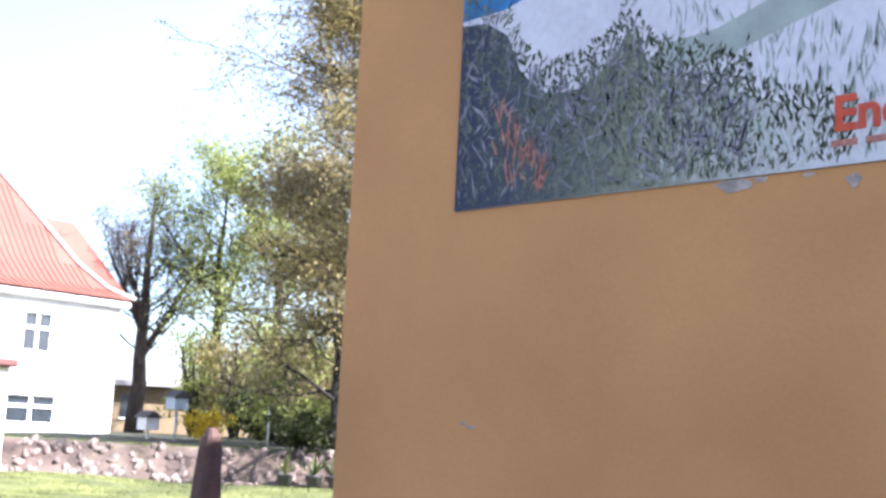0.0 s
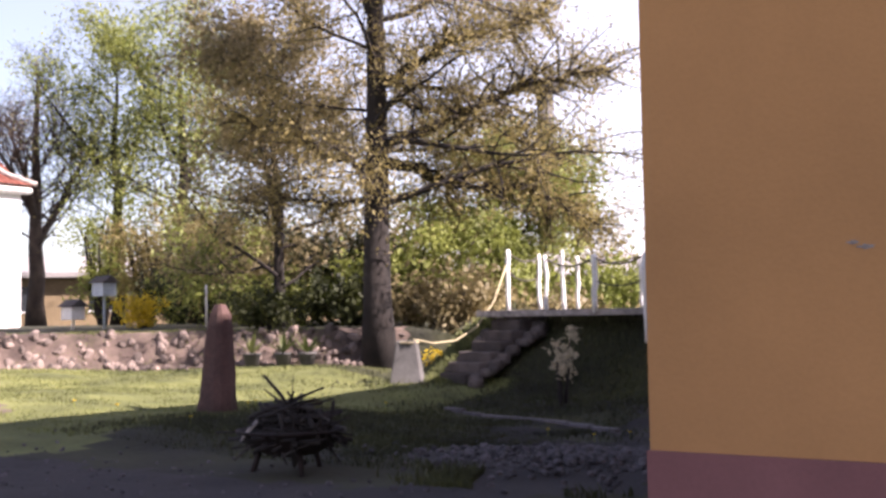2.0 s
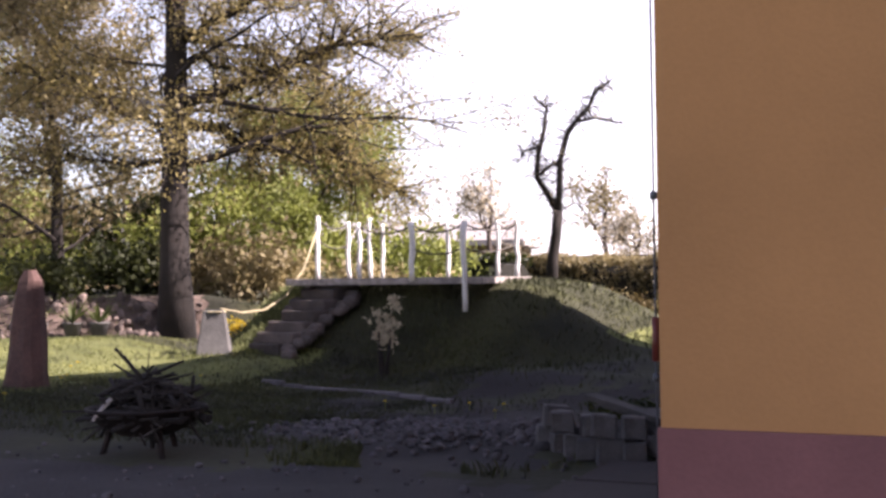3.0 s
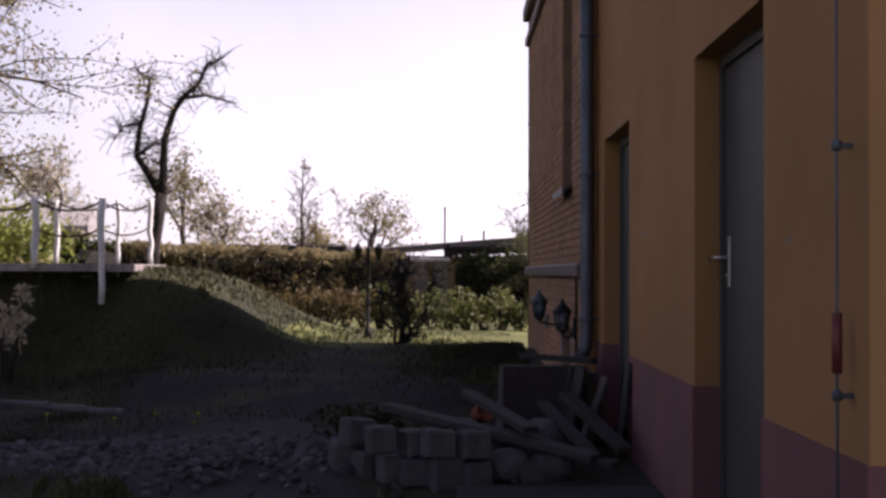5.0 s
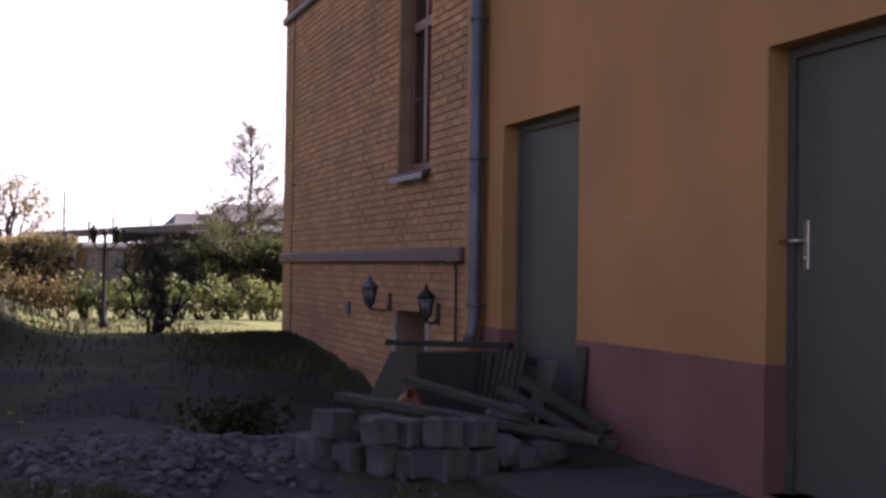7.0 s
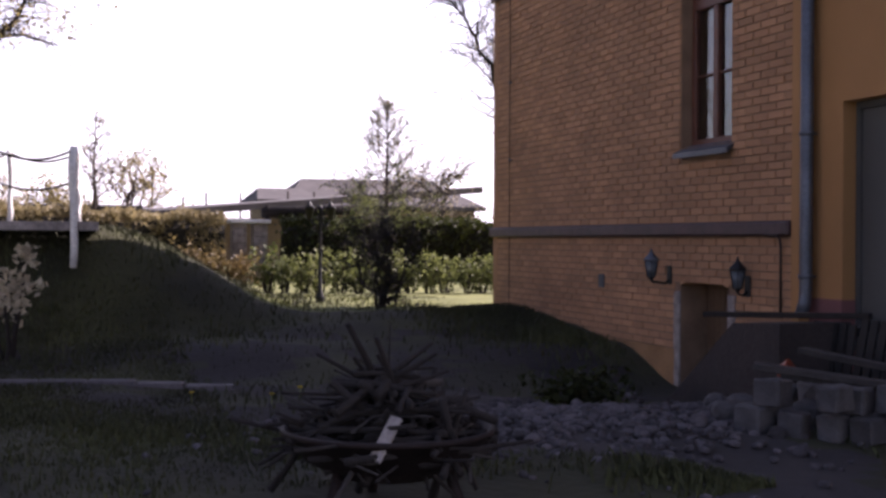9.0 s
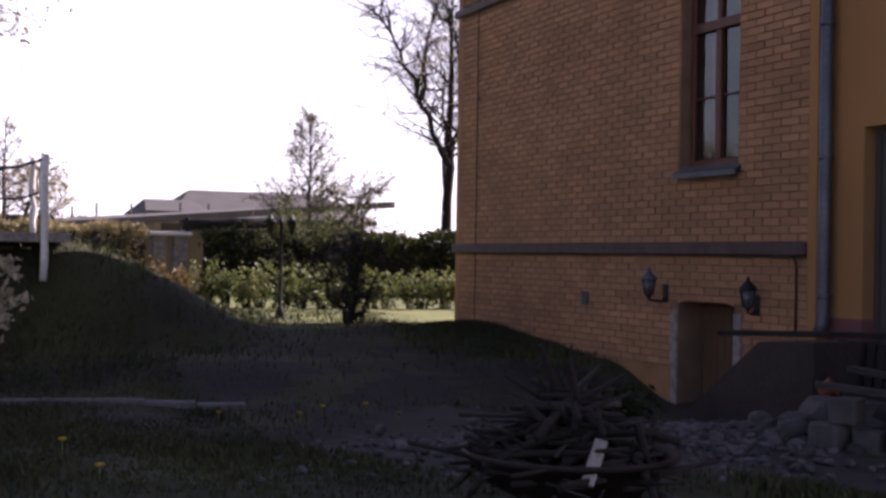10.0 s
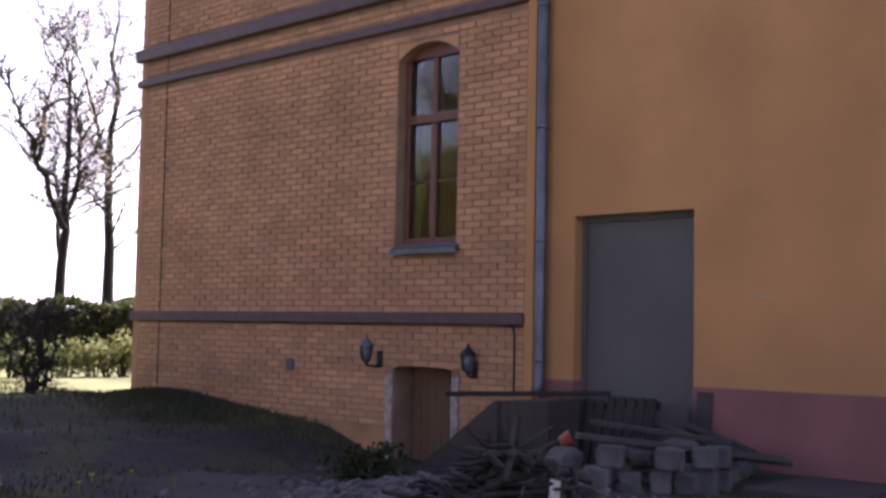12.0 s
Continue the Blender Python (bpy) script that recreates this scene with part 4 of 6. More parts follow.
# ---- deck on the mound ----
def jitter_post(name, x, y, z0, z1, r, seed, mate=None):
    rng = random.Random(seed)
    n = 6
    pts = [(x + rng.gauss(0, 0.012), y + rng.gauss(0, 0.012), z0 + (z1 - z0) * i / n) for i in range(n + 1)]
    return tube(name, pts, [r * rng.uniform(0.85, 1.12) for _ in pts], mate or M_WHITE, sides=9)


deck = empty("deck", (-7.6, 14.5, 1.25), "weathered timber deck with white posts on a grassy mound", "deck")
for i in range(24):
    y = 12.55 + i * 0.155
    bm = bmesh.new()
    add_box(bm, (-9.45, y, 1.322), (-5.85 if y < 14.8 else -6.62, y + 0.14, 1.36), 0.004)
    rest(part("plank", bm, M_OLDWOOD), deck)
rest(box("edge_beam", (-9.45, 12.51, 1.25), (-5.85, 12.548, 1.36), M_FLAKY, bevel=0.004), deck)
rest(box("edge_beam", (-5.848, 12.51, 1.25), (-5.80, 14.92, 1.36), M_FLAKY, bevel=0.004), deck)
POSTS = [(-9.29, 13.36, 2.48), (-9.06, 14.1, 2.41), (-9.23, 15.3, 2.54), (-9.4, 16.2, 2.46), (-7.97, 16.2, 2.46), (-6.92, 16.2, 2.46), (-5.99, 14.7, 2.38), (-7.02, 12.55, 2.26), (-6.10, 12.55, 2.26)]
for i, (x, y, z) in enumerate(POSTS):
    front = y < 13
    rest(jitter_post("post", x, y - (0.1 if front else 0), 1.35 if not front else (0.80 if x > -6.5 else 1.3), z, 0.042 if not front else 0.05, i), deck)


def rope(name, a, b, sag, r, material, label, n=12):
    a, b = Vector(a), Vector(b)
    pts = [a.lerp(b, i / n) - Vector((0, 0, sag * 4 * (i / n) * (1 - i / n))) for i in range(n + 1)]
    return tagged(tube(name, pts, [r] * len(pts), material, sides=6), label, "rope", "ropes of the deck")


M_DROPE = mat("dark_old_rope", (0.07, 0.06, 0.05), 0.9, var=0.3, scale=20, fine=80, bump=0.4)
ring = [POSTS[0], POSTS[1], POSTS[2], POSTS[3], POSTS[4], POSTS[5], POSTS[6], POSTS[8], POSTS[7]]
for p, q in zip(ring, ring[1:]):
    fy = lambda s: s[1] - (0.1 if s[1] < 13 else 0)
    rope("rope", (p[0], fy(p), p[2] - 0.04), (q[0], fy(q), q[2] - 0.04), 0.13, 0.016, M_DROPE, "dark sagging rope between white posts")
    if q[1] < 14.5:
        rope("rope", (p[0], fy(p), p[2] - 0.42), (q[0], fy(q), q[2] - 0.42), 0.11, 0.014, M_DROPE, "dark sagging rope between white posts")
tagged(jitter_post("rope_post", -8.25, 12.95, 1.35, 2.32, 0.04, 31), "white rough timber post beside the stone steps", "post")
rope("rope", (-8.25, 12.95, 2.26), (-7.02, 12.45, 2.22), 0.14, 0.016, M_DROPE, "dark sagging rope between white posts")

# stone steps up the mound
M_STEP = mat("worn_step_stone", (0.07, 0.056, 0.05), 0.9, var=0.4, scale=3, fine=25, bump=0.6, rand=0.3)
steps = empty("stone_steps", (-9.4, 11.8, 0.05), "rough stone steps up the grassy mound", "steps")
sd = Vector((0.40, 0.917, 0)).normalized()
sn = Vector((sd.y, -sd.x, 0))
rngs = random.Random(3)
for i in range(7):
    c = Vector((-9.62, 11.75, 0)) + sd * (0.23 * i) + sn * 0.32
    zt = 0.12 + 0.178 * (i + 1)
    m = Matrix.Translation((c.x, c.y, 0)) @ Matrix.Rotation(math.atan2(sn.y, sn.x) + rngs.gauss(0, 0.05), 4, "Z")
    bm = bmesh.new()
    add_box(bm, (-0.48 + rngs.gauss(0, 0.04), -0.05, zt - 0.19), (0.45 + rngs.gauss(0, 0.04), 0.32, zt), 0.025, m)
    rest(part("step", bm, M_STEP), steps)


def rock_mesh(seed, sx, sy, sz, flat=0.0):
    """One uneven stone, about 80 triangles."""
    bm = bmesh.new()
    bmesh.ops.create_icosphere(bm, subdivisions=2, radius=1)
    for v in bm.verts:
        d = v.co.normalized()
        k = 1 + 0.28 * noise.noise(d * 1.3 + Vector((seed * 7.1, seed, 0))) + 0.1 * noise.noise(d * 3.5 + Vector((0, seed * 3.3, seed)))
        q = d * k
        m = max(abs(q.x), abs(q.y), abs(q.z))
        q = q.lerp(q / m * 0.85, flat)
        v.co = Vector((q.x * sx, q.y * sy, q.z * sz))
    me = bpy.data.meshes.new("stone")
    bm.to_mesh(me)
    bm.free()
    return me


for k in range(34):
    s = rngs.uniform(0.06, 0.15)
    i = rngs.uniform(0, 6.5)
    c = Vector((-9.62, 11.75, 0)) + sd * (0.23 * i) + sn * rngs.choice((-0.18, 0.78, 0.86, 0.95))
    me = rock_mesh(50 + k, s, s * 0.9, s * 0.8, 0.4)
    me.materials.append(M_STEP)
    o = new("stone", me)
    o.location = (c.x, c.y, max(drop(c.x, c.y) + 0.02, 0.10 + 0.15 * i))
    rest(o, steps)

# concrete pier with the hand rope
px_, py_ = -10.2, 11.45
pier = empty("concrete_pier", (px_, py_, 0.05), "weathered tapered concrete pier with a rope on top", "pier")
bm = bmesh.new()
vv = add_box(bm, (-0.29, -0.24, 0.0), (0.29, 0.24, 0.80), 0.02, Matrix.Rotation(radians(28), 4, "Z"))
for v in bm.verts:
    k = 1 - 0.42 * max(0, v.co.z - 0.1) / 0.7
    v.co = Vector((v.co.x * k + px_, v.co.y * k + py_, v.co.z + 0.06))
rest(part("pier_body", bm, M_CONC), pier)
rest(tube("rope_ring", [(px_ + 0.2 * math.cos(a), py_ + 0.17 * math.sin(a), 0.83) for a in [i * math.pi / 6 for i in range(13)]], 0.018, M_ROPE), pier)
hp = [Vector((px_ + 0.1, py_ + 0.05, 0.88)), Vector((-9.95, 11.9, 0.80)), Vector((-9.72, 12.25, 0.84)), Vector((-9.52, 12.65, 1.08)), Vector((-9.38, 13.02, 1.55)), Vector((-9.30, 13.33, 2.2))]
tagged(tube("hand_rope", hp, 0.019, M_ROPE), "pale hemp rope from pier up to the first post", "rope")

# pillar of split stone
pil = bmesh.new()
prof = [(0.25, 0.20, 0.0), (0.235, 0.19, 0.25), (0.20, 0.17, 0.5), (0.165, 0.15, 0.8), (0.14, 0.13, 1.1), (0.12, 0.11, 1.25), (0.06, 0.07, 1.38)]
rings = []
for a, b, z in prof:
    ring_ = []
    for k in range(10):
        w = 2 * math.pi * k / 10
        q = Vector((math.copysign(abs(math.cos(w)) ** 0.6, math.cos(w)) * a, math.copysign(abs(math.sin(w)) ** 0.6, math.sin(w)) * b, z))
        q += Vector((1, 1, 0)) * noise.noise(q * 4) * 0.03
        ring_.append(pil.verts.new(q + Vector((-8.75 + 0.05 * z, 5.5, 0.10))))
    rings.append(ring_)
for r1, r2 in zip(rings, rings[1:]):
    for k in range(10):
        pil.faces.new((r1[k], r1[(k + 1) % 10], r2[(k + 1) % 10], r2[k]))
pil.faces.new(rings[-1])
pil.faces.new(rings[0][::-1])
M_PILLAR = mat("reddish_split_stone", (0.075, 0.038, 0.031), 0.9, var=0.3, scale=3, fine=25, bump=0.6)
tagged(part("stone_pillar", pil, M_PILLAR), "tall tapered pillar of reddish split stone on the lawn", "stone pillar")

# fire bowl with brushwood
fb = Vector((-4.92, 2.70, drop(-4.92, 2.70) - 0.04))
bowl = empty("fire_bowl", fb, "rusty iron fire bowl on three legs", "fire bowl")
rest(lathe("bowl", [(0.05, 0.17), (0.22, 0.20), (0.38, 0.28), (0.475, 0.40), (0.49, 0.40), (0.495, 0.42), (0.475, 0.425), (0.455, 0.40), (0.36, 0.30), (0.2, 0.225), (0.03, 0.2)], M_RUST, sides=28, at=fb), bowl)
for k in range(3):
    w = 2 * math.pi * k / 3 + 3.6
    rest(tube("leg", [fb + Vector((0.28 * math.cos(w), 0.28 * math.sin(w), 0.27)), fb + Vector((0.38 * math.cos(w), 0.38 * math.sin(w), -0.03))], [0.03, 0.024], M_RUST), bowl)
rngb = random.Random(17)
for k in range(260):
    w = rngb.uniform(0, 6.283)
    r = rngb.uniform(0, 0.42)
    c = fb + Vector((r * math.cos(w), r * math.sin(w), 0.28 + 0.40 * (1 - r / 0.46) * rngb.random() + 0.03))
    d = Vector((-math.sin(w) + rngb.gauss(0, 0.6), math.cos(w) + rngb.gauss(0, 0.6), rngb.gauss(0.05, 0.25))).normalized()
    L = rngb.uniform(0.12, 0.38)
    rad = rngb.uniform(0.006, 0.02)
    pts = [c - d * L, c - d * L * 0.3 + Vector((rngb.gauss(0, 0.02), rngb.gauss(0, 0.02), 0.015)), c + d * L * 0.4, c + d * L]
    o = tube("branch", [tuple(p) for p in pts], [rad * 1.2, rad, rad * 0.8, rad * 0.5], M_BARKD if rngb.random() < 0.85 else M_OLDWOOD, sides=6)
    tagged(o, "dry broken branch heaped in the fire bowl", "branch", "brushwood in the fire bowl")
for a, b, r in (((-0.02, 0.05, 0.55), (-0.22, -0.12, 0.90), 0.018), ((0.05, 0.0, 0.5), (-0.10, -0.16, 0.84), 0.016), ((0.0, 0.1, 0.5), (-0.16, 0.0, 0.74), 0.014), ((0.24, 0.2, 0.40), (0.30, 0.23, 0.66), 0.02),
                ((0.1, 0.1, 0.5), (-0.05, 0.0, 0.75), 0.014)):
    o = tube("branch", [tuple(fb + Vector(a)), tuple(fb + (Vector(a) + Vector(b)) * 0.5 + Vector((0.015, 0.01, 0))), tuple(fb + Vector(b))], [r, r * 0.9, r * 0.7], M_BARKD, sides=6)
    tagged(o, "dry broken branch heaped in the fire bowl", "branch", "brushwood in the fire bowl")
bd_ = box("scrap_board", (-0.025, -0.12, -0.01), (0.03, 0.10, 0.012), M_FLAKY, bevel=0.003, m=Matrix.Translation(fb + Vector((-0.12, -0.40, 0.44))) @ Euler((radians(50), radians(12), radians(-42))).to_matrix().to_4x4())
tagged(bd_, "short whitish scrap board in the brushwood", "board")

# ---- stones, planks and pallets by the wall ----
rngk = random.Random(23)


def block_mesh(seed, sx, sy, sz):
    """A hewn block with chipped edges and slightly uneven faces."""
    bm = bmesh.new()
    bmesh.ops.create_cube(bm, size=2)
    bmesh.ops.bevel(bm, geom=list(bm.edges), offset=0.16, segments=1, affect="EDGES")
    bmesh.ops.subdivide_edges(bm, edges=list(bm.edges), cuts=1, use_grid_fill=True)
    for v in bm.verts:
        d = v.co.copy()
        k = 1 + 0.13 * noise.noise(d * 1.1 + Vector((seed * 3.7, seed, 0))) + 0.06 * noise.noise(d * 3.0 + Vector((0, seed, seed * 1.9)))
        v.co = Vector((d.x * sx, d.y * sy, d.z * sz)) * k
    me = bpy.data.meshes.new("block")
    bm.to_mesh(me)
    bm.free()
    return me


def setts(spots, size, label, group):
    for i, (x, y, z) in enumerate(spots):
        s = size * rngk.uniform(0.88, 1.12)
        me = block_mesh(200 + i + int(z * 100), s, s * rngk.uniform(0.9, 1.0), s * rngk.uniform(0.88, 0.98))
        me.materials.append(M_GRANITE)
        o = new("granite_block", me)
        o.location, o.rotation_euler = (x, y, z), (rngk.gauss(0, 0.04), rngk.gauss(0, 0.04), 0.45 + rngk.gauss(0, 0.14))
        tagged(o, label, "stone block", group)


setts([(-1.98, 4.22, -0.02), (-1.82, 4.03, -0.03), (-1.65, 3.85, -0.03), (-1.50, 3.70, -0.03), (-1.31, 3.65, -0.03), (-1.11, 3.62, -0.03)], 0.099, "rough grey granite block in a low dry-laid ring", "granite blocks")
setts([(-1.90, 4.15, 0.165), (-1.72, 3.75, 0.175), (-1.35, 3.63, 0.165), (-1.12, 3.64, 0.158)], 0.1, "rough grey granite block on the upper course", "granite blocks")
setts([(-1.50, 3.83, 0.145), (-0.74, 3.76, -0.035)], 0.088, "smaller broken granite block in the ring", "granite blocks")
for i, (x, y, s) in enumerate(((-1.18, 4.64, 0.17), (-1.05, 4.42, 0.15), (-0.92, 4.2, 0.15), (-0.62, 4.3, 0.18), (-1.45, 4.4, 0.14), (-1.25, 3.85, 0.16), (-0.9, 3.8, 0.17), (-1.6, 5.0, 0.13), (-1.5, 5.5, 0.12), (-1.95, 4.6, 0.12), (-1.15, 5.2, 0.2), (-0.6, 3.75, 0.15))):
    me = rock_mesh(300 + i, s, s * 0.85, s * 0.7, 0.4)
    me.materials.append(M_GRANITE)
    o = new("rubble_stone", me)
    o.location, o.rotation_euler = (x, y, drop(x, y) + s * (0.55 if i > 3 else 1.0)), (0, 0, i * 1.7)
    tagged(o, "rough grey rubble stone heaped beside the wall", "stone", "rubble stones by the wall")


def plank(a, b, w, t, label, material=None):
    a, b = Vector(a), Vector(b)
    L = (b - a).length
    bm = bmesh.new()
    add_box(bm, (-w / 2, -t / 2, 0), (w / 2, t / 2, L), 0.006)
    ob = part("plank", bm, material or M_OLDWOOD)
    ob.matrix_world = Matrix.Translation(a) @ (b - a).to_track_quat("Z", "Y").to_matrix().to_4x4()
    return tagged(ob, label, "plank", "planks by the wall")


plank((-1.74, 4.62, 0.29), (-0.37, 3.46, 0.105), 0.14, 0.05, "long weathered grey plank across the granite blocks")
plank((-1.6, 4.5, 0.24), (-0.25, 3.45, 0.06), 0.10, 0.045, "weathered grey plank beside the wall")
plank((-0.46, 4.50, 0.39), (-0.14, 3.80, 0.10), 0.11, 0.045, "weathered grey plank sloping to the ground")
plank((-0.62, 4.5, 0.33), (-0.36, 3.72, 0.09), 0.09, 0.04, "weathered grey plank sloping to the ground")
plank((-1.15, 4.9, 0.36), (-0.75, 3.7, 0.24), 0.11, 0.045, "weathered grey plank lying on rubble")
plank((-0.10, 4.42, 0.0), (-0.02, 4.42, 0.62), 0.16, 0.025, "pale board leaning beside the grey door")
plank((-0.35, 4.62, -0.02), (-0.16, 4.62, 0.5), 0.24, 0.025, "pale board leaning beside the grey door")
plank((-0.62, 7.15, 0.48), (-0.15, 5.4, 0.56), 0.05, 0.05, "thin dark batten lying across the debris", M_BARKD)
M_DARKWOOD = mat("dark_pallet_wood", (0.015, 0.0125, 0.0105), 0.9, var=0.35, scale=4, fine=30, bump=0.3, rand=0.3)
for y0_, tilt in ((4.78, 0.20), (5.35, 0.14)):
    pal = empty("pallet", (-0.45, y0_, 0.0), "dark wooden pallet leaning before the grey door", "pallet", "pallets")
    mm = Matrix.Translation((-0.42, y0_, drop(-0.4, y0_))) @ Matrix.Rotation(tilt, 4, "Y")
    for i in range(5):
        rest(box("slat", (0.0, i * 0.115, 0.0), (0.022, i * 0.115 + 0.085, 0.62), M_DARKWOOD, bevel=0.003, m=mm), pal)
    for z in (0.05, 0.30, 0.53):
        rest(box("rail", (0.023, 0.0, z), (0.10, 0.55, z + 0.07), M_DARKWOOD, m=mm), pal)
# worn concrete slabs before the wall
for k in range(3):
    y_ = 0.6 + k * 0.93
    zt = max(drop(-0.7, y_), drop(-0.7, y_ + 0.9)) + 0.045
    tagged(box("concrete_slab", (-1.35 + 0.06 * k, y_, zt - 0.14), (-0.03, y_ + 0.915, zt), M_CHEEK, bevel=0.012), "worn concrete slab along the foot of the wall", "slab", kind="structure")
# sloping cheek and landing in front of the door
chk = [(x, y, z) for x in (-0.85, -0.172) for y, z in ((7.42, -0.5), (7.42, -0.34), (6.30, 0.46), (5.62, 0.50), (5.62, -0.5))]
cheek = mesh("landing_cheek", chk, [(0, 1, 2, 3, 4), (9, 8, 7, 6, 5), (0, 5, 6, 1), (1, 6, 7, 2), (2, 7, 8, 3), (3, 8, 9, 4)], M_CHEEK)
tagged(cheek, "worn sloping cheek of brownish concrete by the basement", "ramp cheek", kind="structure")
buck = lathe("plastic_tub", [(0.055, 0.0), (0.062, 0.01), (0.078, 0.105), (0.084, 0.108), (0.081, 0.118), (0.068, 0.105), (0.053, 0.02)], M_ORANGE, sides=18)
buck.matrix_world = Matrix.Translation((-1.07, 5.30, drop(-1.07, 5.30) + 0.26)) @ Euler((radians(62), 0, radians(40))).to_matrix().to_4x4()
tagged(buck, "tipped orange plastic tub among the rubble", "tub")


def scatter(name, seed, count, region, s0, s1, material, label, category, lift=0.3):
    """Loose small stones, joined."""
    rng = random.Random(seed)
    protos = []
    for k in range(6):
        me = rock_mesh(400 + k, 1, 0.85, 0.65, 0.3)
        protos.append(([v.co.copy() for v in me.vertices], [tuple(p.vertices) for p in me.polygons]))
    vs, fs = [], []
    for _ in range(count):
        x, y = region(rng)
        s = rng.uniform(s0, s1) * (1.8 if rng.random() < 0.05 else 1)
        w = rng.uniform(0, 6.28)
        pv, pf = protos[rng.randrange(6)]
        m = Matrix.Translation((x, y, drop(x, y) + s * lift)) @ Euler((rng.gauss(0, 0.3), rng.gauss(0, 0.3), w)).to_matrix().to_4x4() @ Matrix.Diagonal((s, s, s, 1))
        o = len(vs)
        vs += [m @ v for v in pv]
        fs += [tuple(i + o for i in q) for q in pf]
    return tagged(mesh(name, vs, fs, material), label, category, kind="stuff")


M_GRAVEL = mat("pale_rubble_gravel", (0.068, 0.060, 0.064), 0.9, var=0.35, scale=8, fine=40, bump=0.3, rand=0.55)
scatter("gravel", 7, 2600, lambda r: (-3.1 + r.gauss(0, 0.75), 5.2 + r.gauss(0, 0.8)), 0.014, 0.04, M_GRAVEL, "heap of pale gravel and broken rubble", "gravel")
scatter("gravel", 8, 900, lambda r: (-1.7 + r.gauss(0, 0.5), 6.0 + r.gauss(0, 0.6)), 0.02, 0.055, M_GRAVEL, "broken rubble and gravel before the brick wall", "gravel")
scatter("gravel", 9, 500, lambda r: (r.uniform(-9, 2), r.gauss(1.3, 0.9)), 0.008, 0.025, M_GRAVEL, "loose grit on the sandy path", "gravel")

# kerb in the lawn
M_KERB = mat("pale_kerb_stone", (0.11, 0.10, 0.105), 0.9, var=0.25, scale=3, fine=30, bump=0.4, rand=0.2)
kerb = empty("kerb", (-7, 9.3, -0.2), "low pale stone edging in the grass", "kerb", kind="structure")
ka, kb = Vector((-8.2, 9.75)), Vector((-4.725, 8.67))
for i in range(8):
    p, q = ka.lerp(kb, i / 8), ka.lerp(kb, (i + 0.97) / 8)
    ang = math.atan2(q.y - p.y, q.x - p.x)
    zz = min(drop(p.x, p.y), drop(q.x, q.y))
    bm = bmesh.new()
    add_box(bm, (0, -0.05, zz - 0.1), ((q - p).length, 0.05, max(drop(p.x, p.y), drop(q.x, q.y)) + 0.045), 0.012, Matrix.Translation((p.x, p.y, 0)) @ Matrix.Rotation(ang, 4, "Z"))
    rest(part("kerb_stone", bm, M_KERB), kerb)


# ---- bank of field stones below the terrace ----
bank = empty("stone_bank", (-15, 10, 0.4), "rough bank of pale field stones below the terrace", "stone bank", kind="structure")
rngf = random.Random(41)
protos = []
for k in range(8):
    me = rock_mesh(500 + k, 1, 0.8, 0.7, 0.15)
    me.materials.append(M_STONE)
    protos.append(me)
for k in range(290):
    a = rngf.uniform(0.05, 9.2)
    f = rngf.random() if k > 70 else 0.0
    p = BANK_A + BANK_D * a + BANK_N * (-0.12 + 0.9 * f + rngf.gauss(0, 0.05))
    s = rngf.uniform(0.04, 0.13) if f else rngf.uniform(0.06, 0.11)
    o = new("stone", protos[k % 8])
    o.matrix_world = Matrix.Translation((p.x, p.y, drop(p.x, p.y) + s * 0.1)) @ Euler((rngf.uniform(0, 6), rngf.uniform(0, 6), rngf.uniform(0, 6))).to_matrix().to_4x4() @ Matrix.Diagonal((s * 1.25, s, s, 1))
    w_ = o.matrix_world.copy()
    o.parent = bank
    o.matrix_basis = Matrix.Translation(-Vector(bank.location)) @ w_


def bush(name, seed, at, rx, ry, h, count, size, leaf, label, stems=6, bark=None, category="shrub", low=0.15):
    """A shrub of several stems with leaves spread unevenly over its volume."""
    rng = random.Random(seed)
    z = at[2] if len(at) > 2 else drop(at[0], at[1])
    base = Vector((at[0], at[1], z))
    top = empty(name, base, label, category)
    vs, fs, spots = [], [], []
    for k in range(stems):
        w = 2 * math.pi * (k + rng.random()) / stems
        e = base + Vector((rx * 0.8 * math.cos(w) * rng.uniform(0.3, 1), ry * 0.8 * math.sin(w) * rng.uniform(0.3, 1), h * rng.uniform(0.7, 1.0)))
        pts = [base + Vector((0.05 * math.cos(w), 0.05 * math.sin(w), -0.05))]
        for i in range(1, 6):
            pts.append(pts[0].lerp(e, i / 5) + Vector((rng.gauss(0, 0.05 * rx), rng.gauss(0, 0.05 * ry), 0)))
        v, f = tube_data(pts, [0.03 * h * (1 - 0.8 * i / 5) for i in range(6)], 5, False)
        o = len(vs)
        vs += v
        fs += [tuple(i + o for i in q) for q in f]
        for _ in range(9):
            spots.append(pts[rng.randint(2, 5)] + Vector((rng.gauss(0, rx * 0.28), rng.gauss(0, ry * 0.28), rng.gauss(0, h * 0.12))))
    spots = [s for s in spots if s.z > z + h * low]
    rest(mesh("stemwork", vs, fs, bark or M_BARKD, smooth=True), top)
    if count:
        rest(leaf_cloud("foliage", seed + 3, spots, count, size, min(rx, ry, h) * 0.17, leaf), top)
    return top


